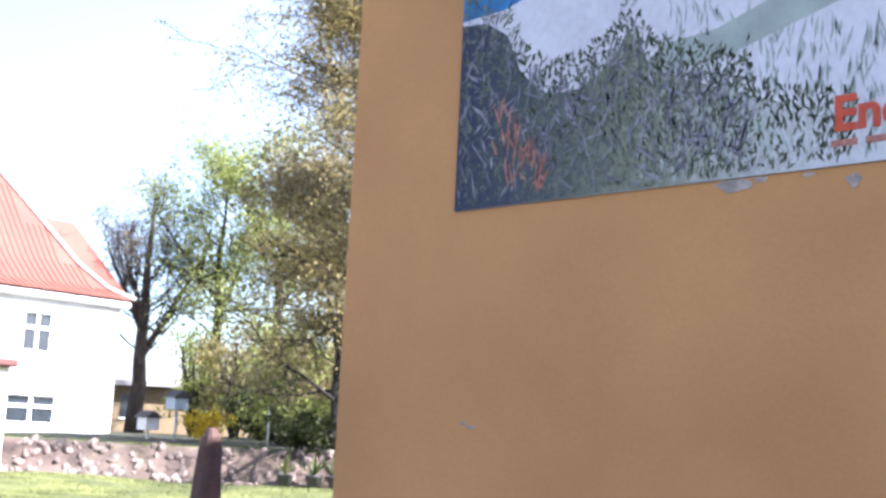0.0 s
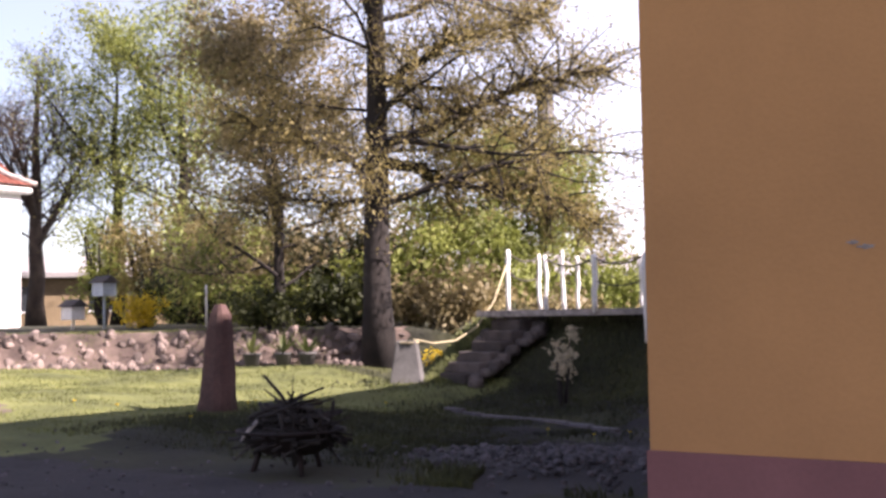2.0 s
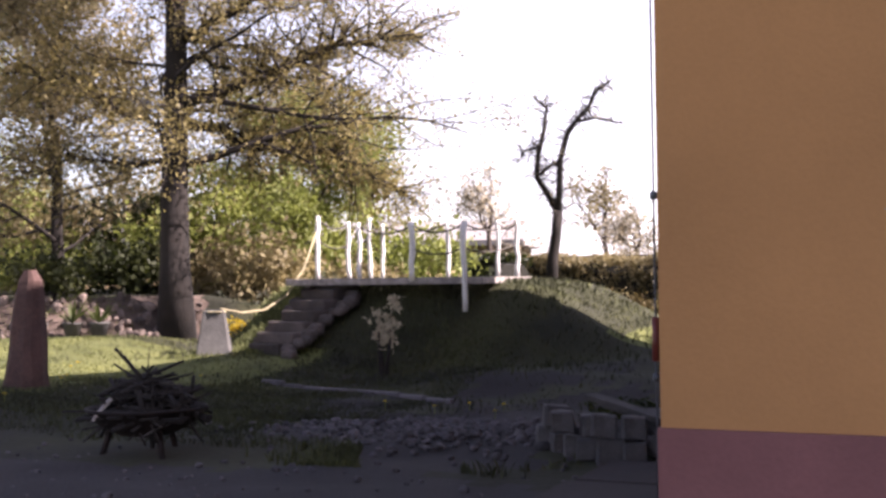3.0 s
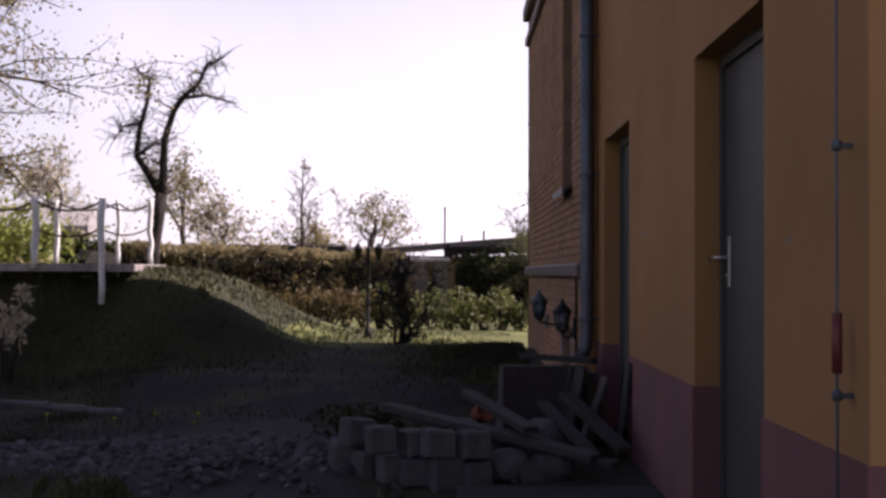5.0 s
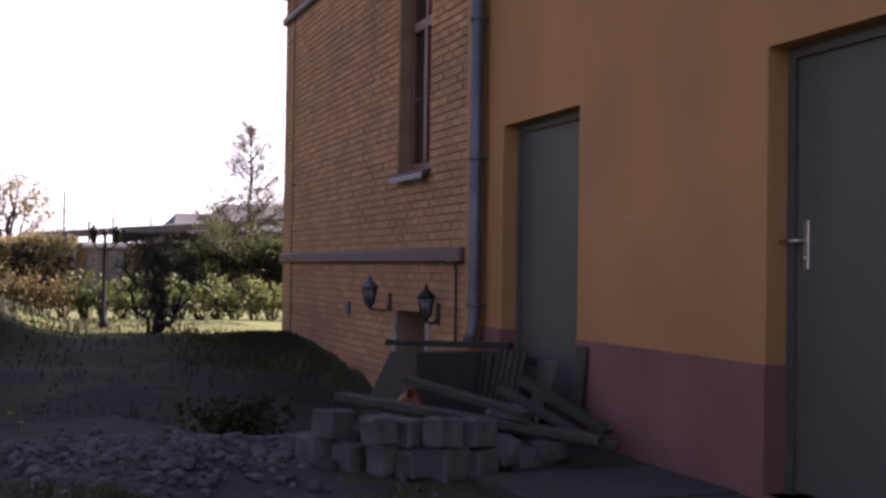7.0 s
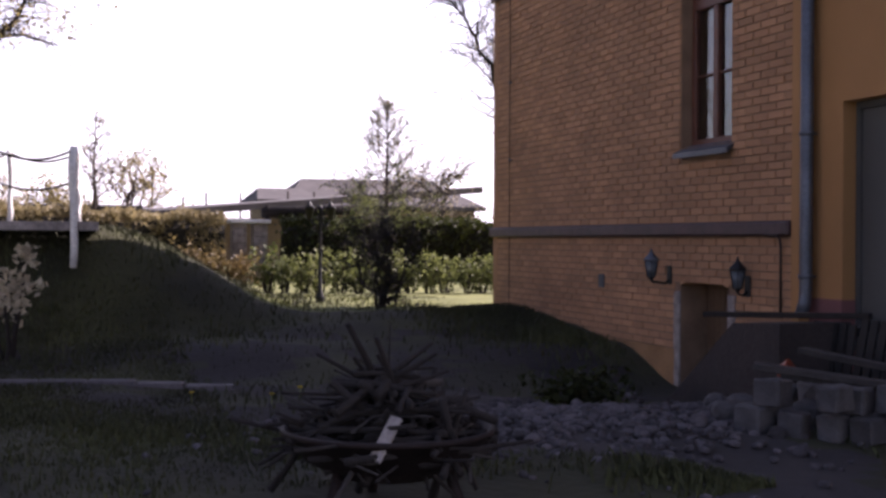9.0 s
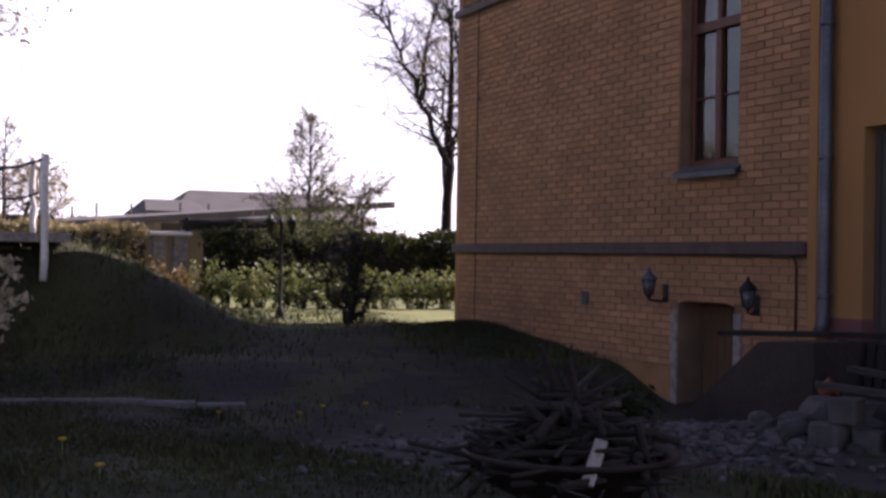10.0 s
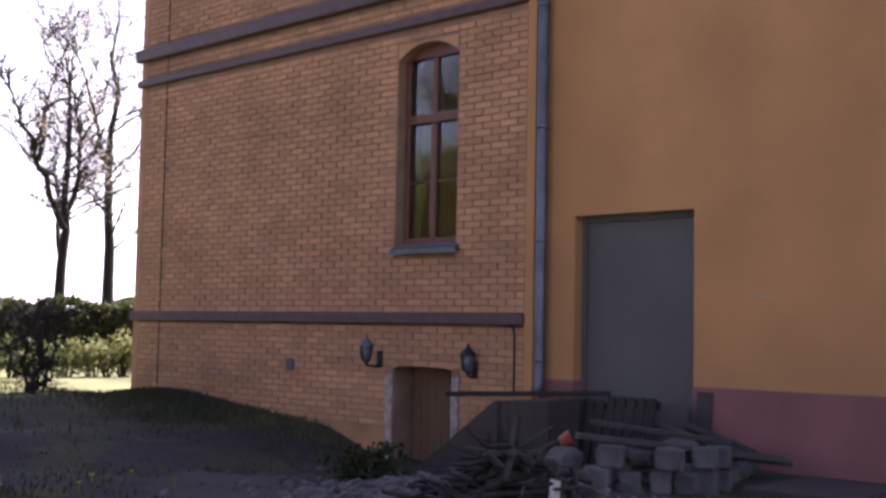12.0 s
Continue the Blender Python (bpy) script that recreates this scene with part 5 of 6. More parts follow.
# planting on the bank and terrace
bush("evergreen_shrub", 61, (-14.8, 12.7), 0.9, 0.6, 0.8, 1800, 0.06, L_HEDGE, "dark evergreen shrub on the stone bank")
bush("yellow_shrub", 62, (-21.9, 15.6), 0.55, 0.55, 0.75, 1500, 0.05, L_YELLOW, "round shrub covered in yellow blossom")
bush("flower_bed", 63, (-11.2, 14.3), 1.2, 0.4, 0.35, 1100, 0.045, L_YELLOW, "low bed of yellow flowers behind the lawn", category="flowers")
for i, (x, y, s) in enumerate(((-19.0, 17.5, 1.2), (-16.2, 17.2, 1.3), (-13.5, 17.5, 1.4), (-21.5, 20, 1.5), (-27, 22, 1.6), (-11.5, 18.5, 1.2), (-29.5, 24, 1.6), (-17.6, 18.8, 2.4), (-20.5, 18.6, 2.6), (-15.0, 18.2, 2.2), (-23.5, 22.5, 2.8), (-27.5, 25.5, 2.8), (-12.6, 19.6, 2.2), (-32.5, 27, 3.0), (-18.5, 21.5, 3.0), (-10.6, 20.5, 1.9))):
    bush("shrub", 70 + i, (x, y), 1.7, 1.2, s, 3600, 0.085, (L_FRESH, L_HEDGE, L_BRONZE)[i % 3], "mixed spring-green shrub below the trees", stems=9, low=0.05)


for i, (x, y, h) in enumerate(((-33.0, 23.2, 4.4), (-30.0, 22.8, 3.6), (-27.0, 22.4, 4.0), (-24.3, 20.8, 3.4), (-21.5, 17.8, 2.6))):
    bush("tall_shrub", 160 + i, (x, y), 1.5, 1.3, h, 4200, 0.075, (L_FRESH, L_OAK)[i % 2], "tall loose shrub in young yellow-green leaf", stems=11, low=0.12)


def agave(x, y, seed, label):
    rng = random.Random(seed)
    z = drop(x, y)
    t = empty("agave_pot", (x, y, z), label, "potted plant")
    rest(lathe("pot", [(0.12, 0.0), (0.17, 0.25), (0.19, 0.26), (0.19, 0.29), (0.15, 0.28)], M_CONC, at=(x, y, z - 0.02)), t)
    for k in range(13):
        w, L, e = rng.uniform(0, 6.28), rng.uniform(0.35, 0.6), rng.uniform(0.5, 1.3)
        d = Vector((math.cos(w) * math.cos(e), math.sin(w) * math.cos(e), math.sin(e)))
        s = Vector((-math.sin(w), math.cos(w), 0))
        b = Vector((x, y, z + 0.26))
        vs = [b - s * 0.02, b + d * L * 0.5 - s * 0.035, b + d * L - Vector((0, 0, 0.03)), b + d * L * 0.5 + s * 0.035, b + s * 0.02, b + d * L * 0.5 - Vector((0, 0, 0.02))]
        rest(mesh("leaf", vs, [(0, 1, 5), (1, 2, 5), (2, 3, 5), (3, 4, 5), (4, 0, 5)], L_LAUREL), t)
    return t


agave(-13.2, 12.2, 1, "pale concrete pot with a spiky agave")
agave(-13.6, 11.95, 2, "concrete pot with a spiky agave")
agave(-14.1, 11.6, 4, "concrete pot with a spiky agave")


def box_on_pole(x, y, h, label, material):
    z = drop(x, y)
    t = empty("bird_house", (x, y, z), label, "bird house")
    rest(tube("pole", [(x, y, z - 0.1), (x, y, z + h)], 0.035, material), t)
    rest(box("box", (x - 0.22, y - 0.22, z + h), (x + 0.22, y + 0.22, z + h + 0.34), material, bevel=0.01), t)
    r = z + h + 0.34
    rest(mesh("roof", [(x - 0.3, y - 0.3, r), (x + 0.3, y - 0.3, r), (x + 0.3, y + 0.3, r), (x - 0.3, y + 0.3, r), (x - 0.3, y, r + 0.2), (x + 0.3, y, r + 0.2)],
              [(0, 1, 5, 4), (2, 3, 4, 5), (0, 4, 3), (1, 2, 5), (0, 3, 2, 1)], M_GREYROOF), t)
    return t


M_PALEBLUE = mat("pale_blue_paint", (0.36, 0.42, 0.48), 0.7, var=0.1, scale=4, fine=30)
box_on_pole(-22.6, 14.9, 0.85, "pale blue box on a pole on the terrace", M_PALEBLUE)
box_on_pole(-23.6, 14.7, 0.25, "low white box on the terrace", M_WHITE)
for x, y in ((-20.2, 16.2), (-18.6, 17.0)):
    tagged(tube("garden_stake", [(x, y, drop(x, y) - 0.1), (x, y, drop(x, y) + 1.1)], 0.03, M_WHITE), "thin white garden stake on the terrace", "stake")


# ---- white house ----
HX, HY0, HY1, HZ0, HZ1 = -34.0, 3.0, 20.3, 0.3, 5.82
house = empty("white_house", (HX, 12, HZ0), "white rendered house with orange hipped tile roof", "house")
HW = [(16.43, 17.63, 3.86, 5.29), (16.05, 18.05, 1.32, 2.36), (13.35, 14.55, 3.86, 5.29), (10.3, 11.5, 3.86, 5.29), (11.9, 13.9, 1.32, 2.36)]
rest(wall_with_holes("facade", "x", HX, -0.4, HY0, HY1, HZ0, HZ1, HW, M_RENDERW), house)
rest(box("side_wall", (-46, HY1 - 0.4, HZ0), (HX - 0.401, HY1, HZ1), M_RENDERW), house)
rest(box("side_wall", (-46, HY0, HZ0), (HX - 0.401, HY0 + 0.4, HZ1), M_RENDERW), house)
rest(box("inner_wall", (-45.9, HY0 + 0.41, HZ0), (-36.5, HY1 - 0.41, HZ1), M_SOIL), house)
for y0, y1, z0, z1 in HW:
    tall = z1 - z0 > 0.9
    w = rest(box("window", (HX - 0.17, y0, z0), (HX - 0.16, y1, z1), M_GLASSD), house)
    xs = [(HX - 0.159, HX - 0.09)] * 8
    bars = [((y0, z0), (y0 + 0.09, z1)), ((y1 - 0.09, z0), (y1, z1)), ((y0 + 0.09, z0), (y1 - 0.09, z0 + 0.08)), ((y0 + 0.09, z1 - 0.08), (y1 - 0.09, z1))]
    n = 2 if tall else 3
    zt = z0 + (z1 - z0) * (0.62 if tall else 0.5)
    bars += [((y0 + 0.09, zt - 0.06), (y1 - 0.09, zt + 0.06))]
    for k in range(1, n):
        ym = y0 + (y1 - y0) * k / n
        bars += [((ym - 0.06, z0 + 0.08), (ym + 0.06, zt - 0.06)), ((ym - 0.06, zt + 0.06), (ym + 0.06, z1 - 0.08))]
    for (a, b), (c, d) in bars:
        f = box("frame_bar", (HX - 0.159, a, b), (HX - 0.09, c, d), M_WHITE)
        f.parent = w
    s = box("sill", (HX - 0.01, y0 - 0.08, z0 - 0.08), (HX + 0.08, y1 + 0.08, z0), M_WHITE)
    s.parent = w
rest(box("cornice", (HX - 0.05, HY0 - 0.3, HZ1 - 0.02), (HX + 0.35, HY1 + 0.3, HZ1 + 0.28), M_RENDERW, bevel=0.1), house)
# bell-cast hipped roof in rings
rv, rf = [], []
prof = [(0.45, 6.1), (-0.5, 6.5), (-1.6, 7.4), (-2.9, 8.9), (-4.3, 10.5), (-5.4, 11.75)]
for o, z in prof:
    rv += [(HX + o, HY0 - o * 0.62, z), (HX + o, HY1 + o * 0.62, z), (-46 - o, HY1 + o * 0.62, z), (-46 - o, HY0 - o * 0.62, z)]
for i in range(len(prof) - 1):
    for k in range(4):
        k2 = (k + 1) % 4
        rf.append((4 * i + k, 4 * i + k2, 4 * i + 4 + k2, 4 * i + 4 + k))
rf.append((20, 21, 22, 23))
roofh = rest(mesh("roof", rv, rf, M_TILE), house)
for k in range(64):
    y = HY0 + 1.2 + k * 0.25
    pts = []
    for o, z in prof:
        lim = HY1 + o * 0.62
        if HY0 - o * 0.62 < y < lim:
            pts.append((HX + o + 0.015, y, z + 0.015))
    if len(pts) > 1:
        rb = tube("roof_rib", pts, 0.022, M_TILE, sides=5)
        rest(rb, house)
hipl = [(HX + o + 0.02, HY1 + o * 0.62 + 0.02, z + 0.05) for o, z in prof]
rest(tube("hip_capping", hipl, 0.10, M_FLAKY, sides=7, label="pale mortared hip"), house)
rest(box("chimney", (-40.2, 15.9, 11.0), (-39.3, 16.8, 12.5), M_TILE, bevel=0.05), house)
rest(lathe("chimney_pot", [(0.32, 0), (0.32, 1.2), (0.2, 1.5)], M_TILE, at=(-40, 15.2, 11.3)), house)
rest(mesh("rear_roof", [(-40.5, 20, 7.3), (-40.5, 24.6, 7.3), (-45, 24.6, 7.3), (-45, 20, 7.3), (-42.5, 21.4, 10.3), (-42.5, 23, 10.3)], [(0, 1, 5, 4), (1, 2, 5), (2, 3, 4, 5), (3, 0, 4)], M_TILE), house)

# the house stands a little nearer, at this share of the distance
near = Vector((3.6, -4.9, 1.44))
house.location, house.scale = near + (house.location - near) * 0.89, (0.89, 0.89, 0.89)

# garage before the house
gar = empty("garage", (-20, 6, 0.3), "small garage with red-brown door and brown roof edge", "garage")
rest(box("wall", (-23.0, 7.53, -0.1), (-18.7, 7.77, 2.53), M_RENDERW), gar)
rest(box("wall", (-23.0, 3.3, -0.1), (-18.75, 7.52, 2.5), M_RENDERW), gar)
for i in range(5):
    rest(box("door_panel", (-18.74, 3.6, 0.25 + i * 0.45), (-18.70, 7.51, 0.25 + i * 0.45 + 0.447), M_REDB, bevel=0.006), gar)
rest(box("roof_slab", (-23.2, 3.1, 2.54), (-18.5, 7.88, 2.72), M_REDB, bevel=0.045), gar)


# ---- low far buildings ----
def low_building(x0, y0, length, depth, wall_z, ridge_z, yaw, wall_m, roof_m, label, windows=5, z0=0.4, hip=0.0):
    t = empty("far_building", (x0, y0, z0), label, "building")
    m = Matrix.Translation((x0, y0, 0)) @ Matrix.Rotation(radians(yaw), 4, "Z")
    rest(box("wall", (0, 0, z0), (length, depth, wall_z), wall_m, m=m), t)
    e = 0.5
    vs = [(-e, -e, wall_z), (length + e, -e, wall_z), (length + e, depth + e, wall_z), (-e, depth + e, wall_z), (hip - e, depth / 2, ridge_z), (length + e - hip, depth / 2, ridge_z)]
    vs += [(x, y, z - 0.22) for x, y, z in vs[:4]]
    rest(mesh("roof", [m @ Vector(v) for v in vs], [(0, 1, 5, 4), (2, 3, 4, 5), (0, 4, 3), (1, 2, 5), (0, 6, 7, 1), (1, 7, 8, 2), (2, 8, 9, 3), (3, 9, 6, 0), (6, 9, 8, 7)], roof_m), t)
    for k in range(windows):
        a = length * (k + 0.3) / windows
        w = rest(box("window", (a, -0.03, wall_z - 1.7), (a + 1.0, 0.02, wall_z - 0.6), M_GLASSD, m=m), t)
        f = box("frame_bar", (a - 0.06, -0.05, wall_z - 1.78), (a + 1.06, -0.031, wall_z - 1.7), M_WHITE, m=m)
        f.parent = w
    return t


M_BEIGE = mat("beige_render", (0.22, 0.16, 0.09), 0.9, var=0.15, scale=0.8, fine=15)
low_building(-44, 26, 26, 7, 3.5, 4.4, 42, M_BEIGE, M_LIGHTROOF, "long low beige building with a pale roof behind trees", 8, 0.8)
low_building(-24.5, 38, 9.5, 6, 2.95, 3.9, 12, M_BEIGE, M_LIGHTROOF, "low building with a pale corrugated roof", 4)
low_building(5.9, 60, 10.4, 8, 3.0, 4.63, 0, M_BEIGE, M_GREYROOF, "far house with a grey hipped roof", 4, hip=1.9)
low_building(4.2, 58, 2.4, 5, 3.2, 3.9, 0, M_BEIGE, M_GREYROOF, "small far outbuilding with a grey hipped roof", 2, hip=0.5)

# tall mast behind the deck
mast = empty("chimney_mast", (-28.2, 47.5, 0.5), "tall pale concrete mast with a flared top", "mast")
rest(lathe("shaft", [(0.55, 0.0), (0.5, 6.0), (0.42, 13.0)], M_CONC, at=(-28.2, 47.5, 0.3), sides=16), mast)
rest(lathe("platform", [(0.5, 0), (1.2, 0.25), (1.2, 0.45), (0.4, 0.6)], M_CONC, at=(-28.2, 47.5, 12.6), sides=20), mast)
for x, y, h in ((-1.6, 56, 4.6), (0.2, 50, 3.2), (2.0, 52, 3.3), (4.2, 52, 3.4), (5.0, 50, 3.3), (-0.8, 50, 3.0)):
    tagged(tube("fence_pole", [(x, y, 0.2), (x, y, h)], 0.05, M_RUST), "thin far metal pole", "pole", "far poles")

# pergola and shed roof beyond the hedge
perg = empty("pergola", (-1.7, 26.0, 0.3), "weathered pergola with whitewashed piers and dark beam", "pergola")
for x, y in ((-2.05, 26.0), (-1.55, 26.0)):
    for i in range(8):
        rest(box("brick_course", (x - 0.17, y - 0.17, 0.25 + i * 0.16), (x + 0.17, y + 0.17, 0.25 + i * 0.16 + 0.155), M_FLAKY, bevel=0.01), perg)
rest(box("cap", (-2.3, 25.75, 1.53), (-1.3, 26.25, 1.63), M_WHITE, bevel=0.02), perg)
rest(tube("beam", [(-1.45, 26.2, 1.80), (-0.4, 26.3, 1.86), (0.9, 26.3, 1.90)], 0.13, M_BARKD, sides=8), perg)
rest(tube("upright", [(-1.3, 26.2, 1.6), (-1.32, 26.2, 1.98)], 0.07, M_BARKD, sides=8), perg)
shed = empty("long_shed", (-2.5, 30, 0.3), "long low shed with a dark flat roof", "shed")
rest(box("wall", (-3.2, 31.0, 0.2), (6.0, 35, 1.75), M_BEIGE), shed)
rest(mesh("roof", [(-3.7, 29.6, 1.72), (6.4, 32.0, 2.62), (6.4, 35.4, 2.7), (-3.7, 35.4, 1.9), (-3.7, 29.6, 1.90), (6.4, 32.0, 2.82), (6.4, 35.4, 2.9), (-3.7, 35.4, 2.08)],
          [(3, 2, 1, 0), (4, 5, 6, 7), (0, 1, 5, 4), (1, 2, 6, 5), (2, 3, 7, 6), (3, 0, 4, 7)], M_GREYROOF), shed)
hut = empty("garden_hut", (-8, 28.5, 0.3), "low brown garden hut with a level roof edge", "shed")
rest(box("wall", (-12.2, 28.6, 0.2), (-4.3, 32, 1.86), M_BEIGE), hut)
rest(box("roof", (-12.6, 28.2, 1.86), (-4.1, 32.4, 2.0), M_GREYROOF, bevel=0.02), hut)


# ---- garden behind the brick wing ----
def garden_lamp(x, y, h):
    z = drop(x, y)
    t = empty("garden_lamp", (x, y, z), "black garden lamp post with two lantern heads", "garden lamp")
    rest(lathe("post", [(0.07, 0.0), (0.06, 0.12), (0.028, 0.2), (0.024, h * 0.95), (0.04, h * 0.97), (0.02, h)], M_BLACK, at=(x, y, z - 0.02), sides=10), t)
    for s in (-1, 1):
        rest(tube("arm", [(x, y, z + h * 0.8), (x + s * 0.09, y, z + h * 0.78), (x + s * 0.16, y, z + h * 0.84)], 0.012, M_BLACK), t)
        rest(lathe("lantern", [(0.03, 0), (0.07, 0.16), (0.085, 0.165), (0.03, 0.24), (0.01, 0.28)], M_BLACK, at=(x + s * 0.16, y, z + h * 0.84), sides=6), t)
    return t


garden_lamp(-2.57, 14.7, 1.45)
tree("pruned_shrub", 81, (-1.95, 13.43), 0.35, 0.09, "dark twiggy multi-stemmed shrub with a broad crown", L_HEDGE, 500, 0.018, 0.04, bark=M_BARKD,
     limbs=4, limb_len=0.3, first=0.5, sub=2, up=0.9, twig=1, spray=0.26,
     extra=((0.032, [(-0.03, 0.2, 0), (-0.18, 0.5, 0.1), (-0.33, 0.85, 0.15), (-0.42, 1.15, 0.15)]), (0.035, [(0, 0.2, 0), (-0.08, 0.55, -0.1), (-0.15, 0.95, -0.15), (-0.2, 1.32, -0.15)]),
            (0.035, [(0.02, 0.2, 0), (0.07, 0.55, 0.12), (0.06, 0.95, 0.2), (0.08, 1.36, 0.2)]), (0.032, [(0.04, 0.2, 0), (0.2, 0.5, -0.1), (0.32, 0.85, -0.15), (0.42, 1.18, -0.15)]),
            (0.026, [(0.0, 0.3, 0.02), (0.15, 0.6, 0.2), (0.24, 1.0, 0.3), (0.28, 1.28, 0.3)]), (0.026, [(0.0, 0.3, -0.02), (-0.18, 0.6, -0.2), (-0.3, 1.0, -0.3), (-0.34, 1.25, -0.3)])))
bush("pale_shrub", 82, (-6.8, 10.9), 0.28, 0.28, 1.05, 260, 0.055, L_BUD, "small shrub with pale leaves before the mound", stems=4, low=0.45)
for k in range(26):
    x = -5.6 + k * 0.33
    m_ = (L_RED if x < -2.9 else L_LAUREL)
    bush("border_shrub", 100 + k, (x, 18.4 - 0.12 * (x - 0.5) + rngf.gauss(0, 0.12)), 0.32, 0.28, rngf.uniform(0.5, 0.75), 460, 0.042, m_,
         "reddish young shrub in the border" if x < -2.9 else "glossy pale green laurel in the border", stems=7, low=0.0)


def hedge(name, seed, a, b, h, w, count, leaf, label, size=0.07):
    """A clipped hedge: a twiggy core with leaves over its faces."""
    a, b = Vector((*a, 0)), Vector((*b, 0))
    d = (b - a).normalized()
    n = Vector((-d.y, d.x, 0))
    rng = random.Random(seed)
    t = empty(name, (a.x, a.y, drop(a.x, a.y)), label, "hedge")
    L = (b - a).length
    vs, fs, steps_ = [], [], int(L / 0.5) + 1
    for i in range(steps_ + 1):
        p = a.lerp(b, i / steps_)
        z = drop(p.x, p.y)
        hh = h + noise.noise(p * 0.7) * 0.12
        for s, k in ((-1, 0.0), (-1, 0.85), (-0.7, 1.0), (0.7, 1.0), (1, 0.85), (1, 0.0)):
            q = p + n * s * w * 0.42 + Vector((noise.noise(p * 2 + Vector((s, k, 0))) * 0.1,) * 2 + (0,))
            vs.append((q.x, q.y, z - 0.05 + hh * k * 0.95))
    for i in range(steps_):
        for k in range(5):
            fs.append((6 * i + k, 6 * i + k + 1, 6 * i + 7 + k, 6 * i + 6 + k))
    fs += [tuple(range(6)), tuple(range(6 * steps_, 6 * steps_ + 6))[::-1]]
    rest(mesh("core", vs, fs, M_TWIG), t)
    spots = []
    for _ in range(2200):
        p = a.lerp(b, rng.random())
        z = drop(p.x, p.y)
        if rng.random() < 0.42:
            q = p + n * rng.uniform(-0.5, 0.5) * w + Vector((0, 0, z + h * (1 + noise.noise(p * 1.3) * 0.14)))
        else:
            q = p + n * rng.choice((-0.5, 0.5)) * w + Vector((0, 0, z + h * rng.random()))
        spots.append(q)
    rest(leaf_cloud("foliage", seed, spots, count, size, 0.06, leaf), t)
    return t


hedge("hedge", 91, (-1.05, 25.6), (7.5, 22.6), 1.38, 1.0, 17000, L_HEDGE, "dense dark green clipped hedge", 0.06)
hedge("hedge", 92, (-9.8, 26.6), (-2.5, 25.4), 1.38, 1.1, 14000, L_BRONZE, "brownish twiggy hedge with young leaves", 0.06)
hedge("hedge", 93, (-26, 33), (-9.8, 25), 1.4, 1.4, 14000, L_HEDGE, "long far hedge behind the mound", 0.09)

# pruned fruit tree with two crooked leaders
ft = Vector((-8.05, 23.0, 1.15))
fruit = empty("fruit_tree", ft, "pruned fruit tree with two crooked bare leaders", "tree")
rngt = random.Random(8)
leaders = [([(0.0, 0, -0.2), (0.02, 0, 0.6), (0.12, 0, 1.2), (0.17, 0, 1.75)], 0.15, 0.13), ([(0.17, 0, 1.7), (-0.1, 0.1, 2.15), (-0.38, 0.15, 2.55), (-0.36, 0.2, 3.1), (-0.2, 0.2, 3.7), (-0.14, 0.2, 4.2), (-0.45, 0.2, 4.45)], 0.10, 0.03),
           ([(0.17, 0, 1.7), (0.22, 0, 2.3), (0.25, -0.05, 2.9), (0.45, -0.1, 3.5), (0.62, -0.1, 3.75), (0.98, -0.1, 4.1), (1.15, -0.1, 4.5), (1.5, -0.1, 4.65)], 0.10, 0.03),
           ([(0.66, -0.1, 3.78), (1.1, 0, 3.85), (1.75, 0.1, 3.7)], 0.045, 0.015), ([(-0.36, 0.2, 2.6), (0.0, 0.3, 2.9), (0.18, 0.4, 2.7)], 0.05, 0.02), ([(-0.3, 0.2, 3.3), (-0.7, 0.2, 3.2), (-0.95, 0.3, 2.9)], 0.04, 0.012)]
tips_f = []
for pts, r0, r1 in leaders:
    pp = [ft + Vector(p) * 1.07 for p in pts]
    n_ = len(pp) - 1
    rest(tube("limb" if r0 < 0.12 else "trunk", pp, [r0 + (r1 - r0) * i / n_ for i in range(n_ + 1)], M_BARKD, sides=8), fruit)
    if r0 < 0.12:
        tips_f += [a.lerp(b, k / 5) for a, b in zip(pp, pp[1:]) for k in range(5)]
tv, tf, ends = [], [], []
for p in tips_f:
    for _ in range(4):
        d = Vector((rngt.gauss(0, 1), rngt.gauss(0, 1), rngt.gauss(0.2, 0.7))).normalized()
        q = [p, p + d * 0.18, p + d * 0.34 + Vector((rngt.gauss(0, 0.06), 0, rngt.gauss(0, 0.06))), p + d * rngt.uniform(0.4, 0.62) + Vector((rngt.gauss(0, 0.1), 0, rngt.gauss(0, 0.1)))]
        v, f = tube_data(q, [0.013, 0.010, 0.008, 0.005], 3, False)
        o = len(tv)
        tv += v
        tf += [tuple(i + o for i in z) for z in f]
        ends += q[1:]
rest(mesh("twigwork", tv, tf, M_BARKD), fruit)
rest(leaf_cloud("crown", 9, ends, 900, 0.025, 0.05, L_BUD), fruit)
tree("bare_tree", 32, (-5.3, 28), 4.0, 0.08, "slender bare young tree behind the hedge", L_BUD, 500, 0.03, 0.1, limbs=22, limb_len=1.6, first=0.25, sub=5, forks=0, up=0.9, taper=1.0, wob=0.02)
tree("bare_tree", 33, (-3.9, 36), 3.0, 0.12, "far round bare tree", L_BRONZE, 1500, 0.06, 0.15, limbs=18, limb_len=2.0, first=0.2, sub=6, forks=2, up=0.5)
tree("layered_conifer", 38, (1.0, 24.3), 1.75, 0.07, "low dark conifer with layered level branches", L_LAUREL, 6000, 0.028, 0.06, bark=M_BARKD,
     limbs=22, limb_len=1.9, first=0.4, sub=7, forks=0, up=0.02, twig=3, taper=0.3, wob=0.02)
tree("blossom_tree", 34, (1.66, 26.1), 4.6, 0.08, "conical young tree with pale spring buds", L_BUD, 5200, 0.026, 0.06, limbs=60, limb_len=2.5, first=0.14, sub=5, forks=0, up=0.5, twig=2, taper=1.05, wob=0.02)
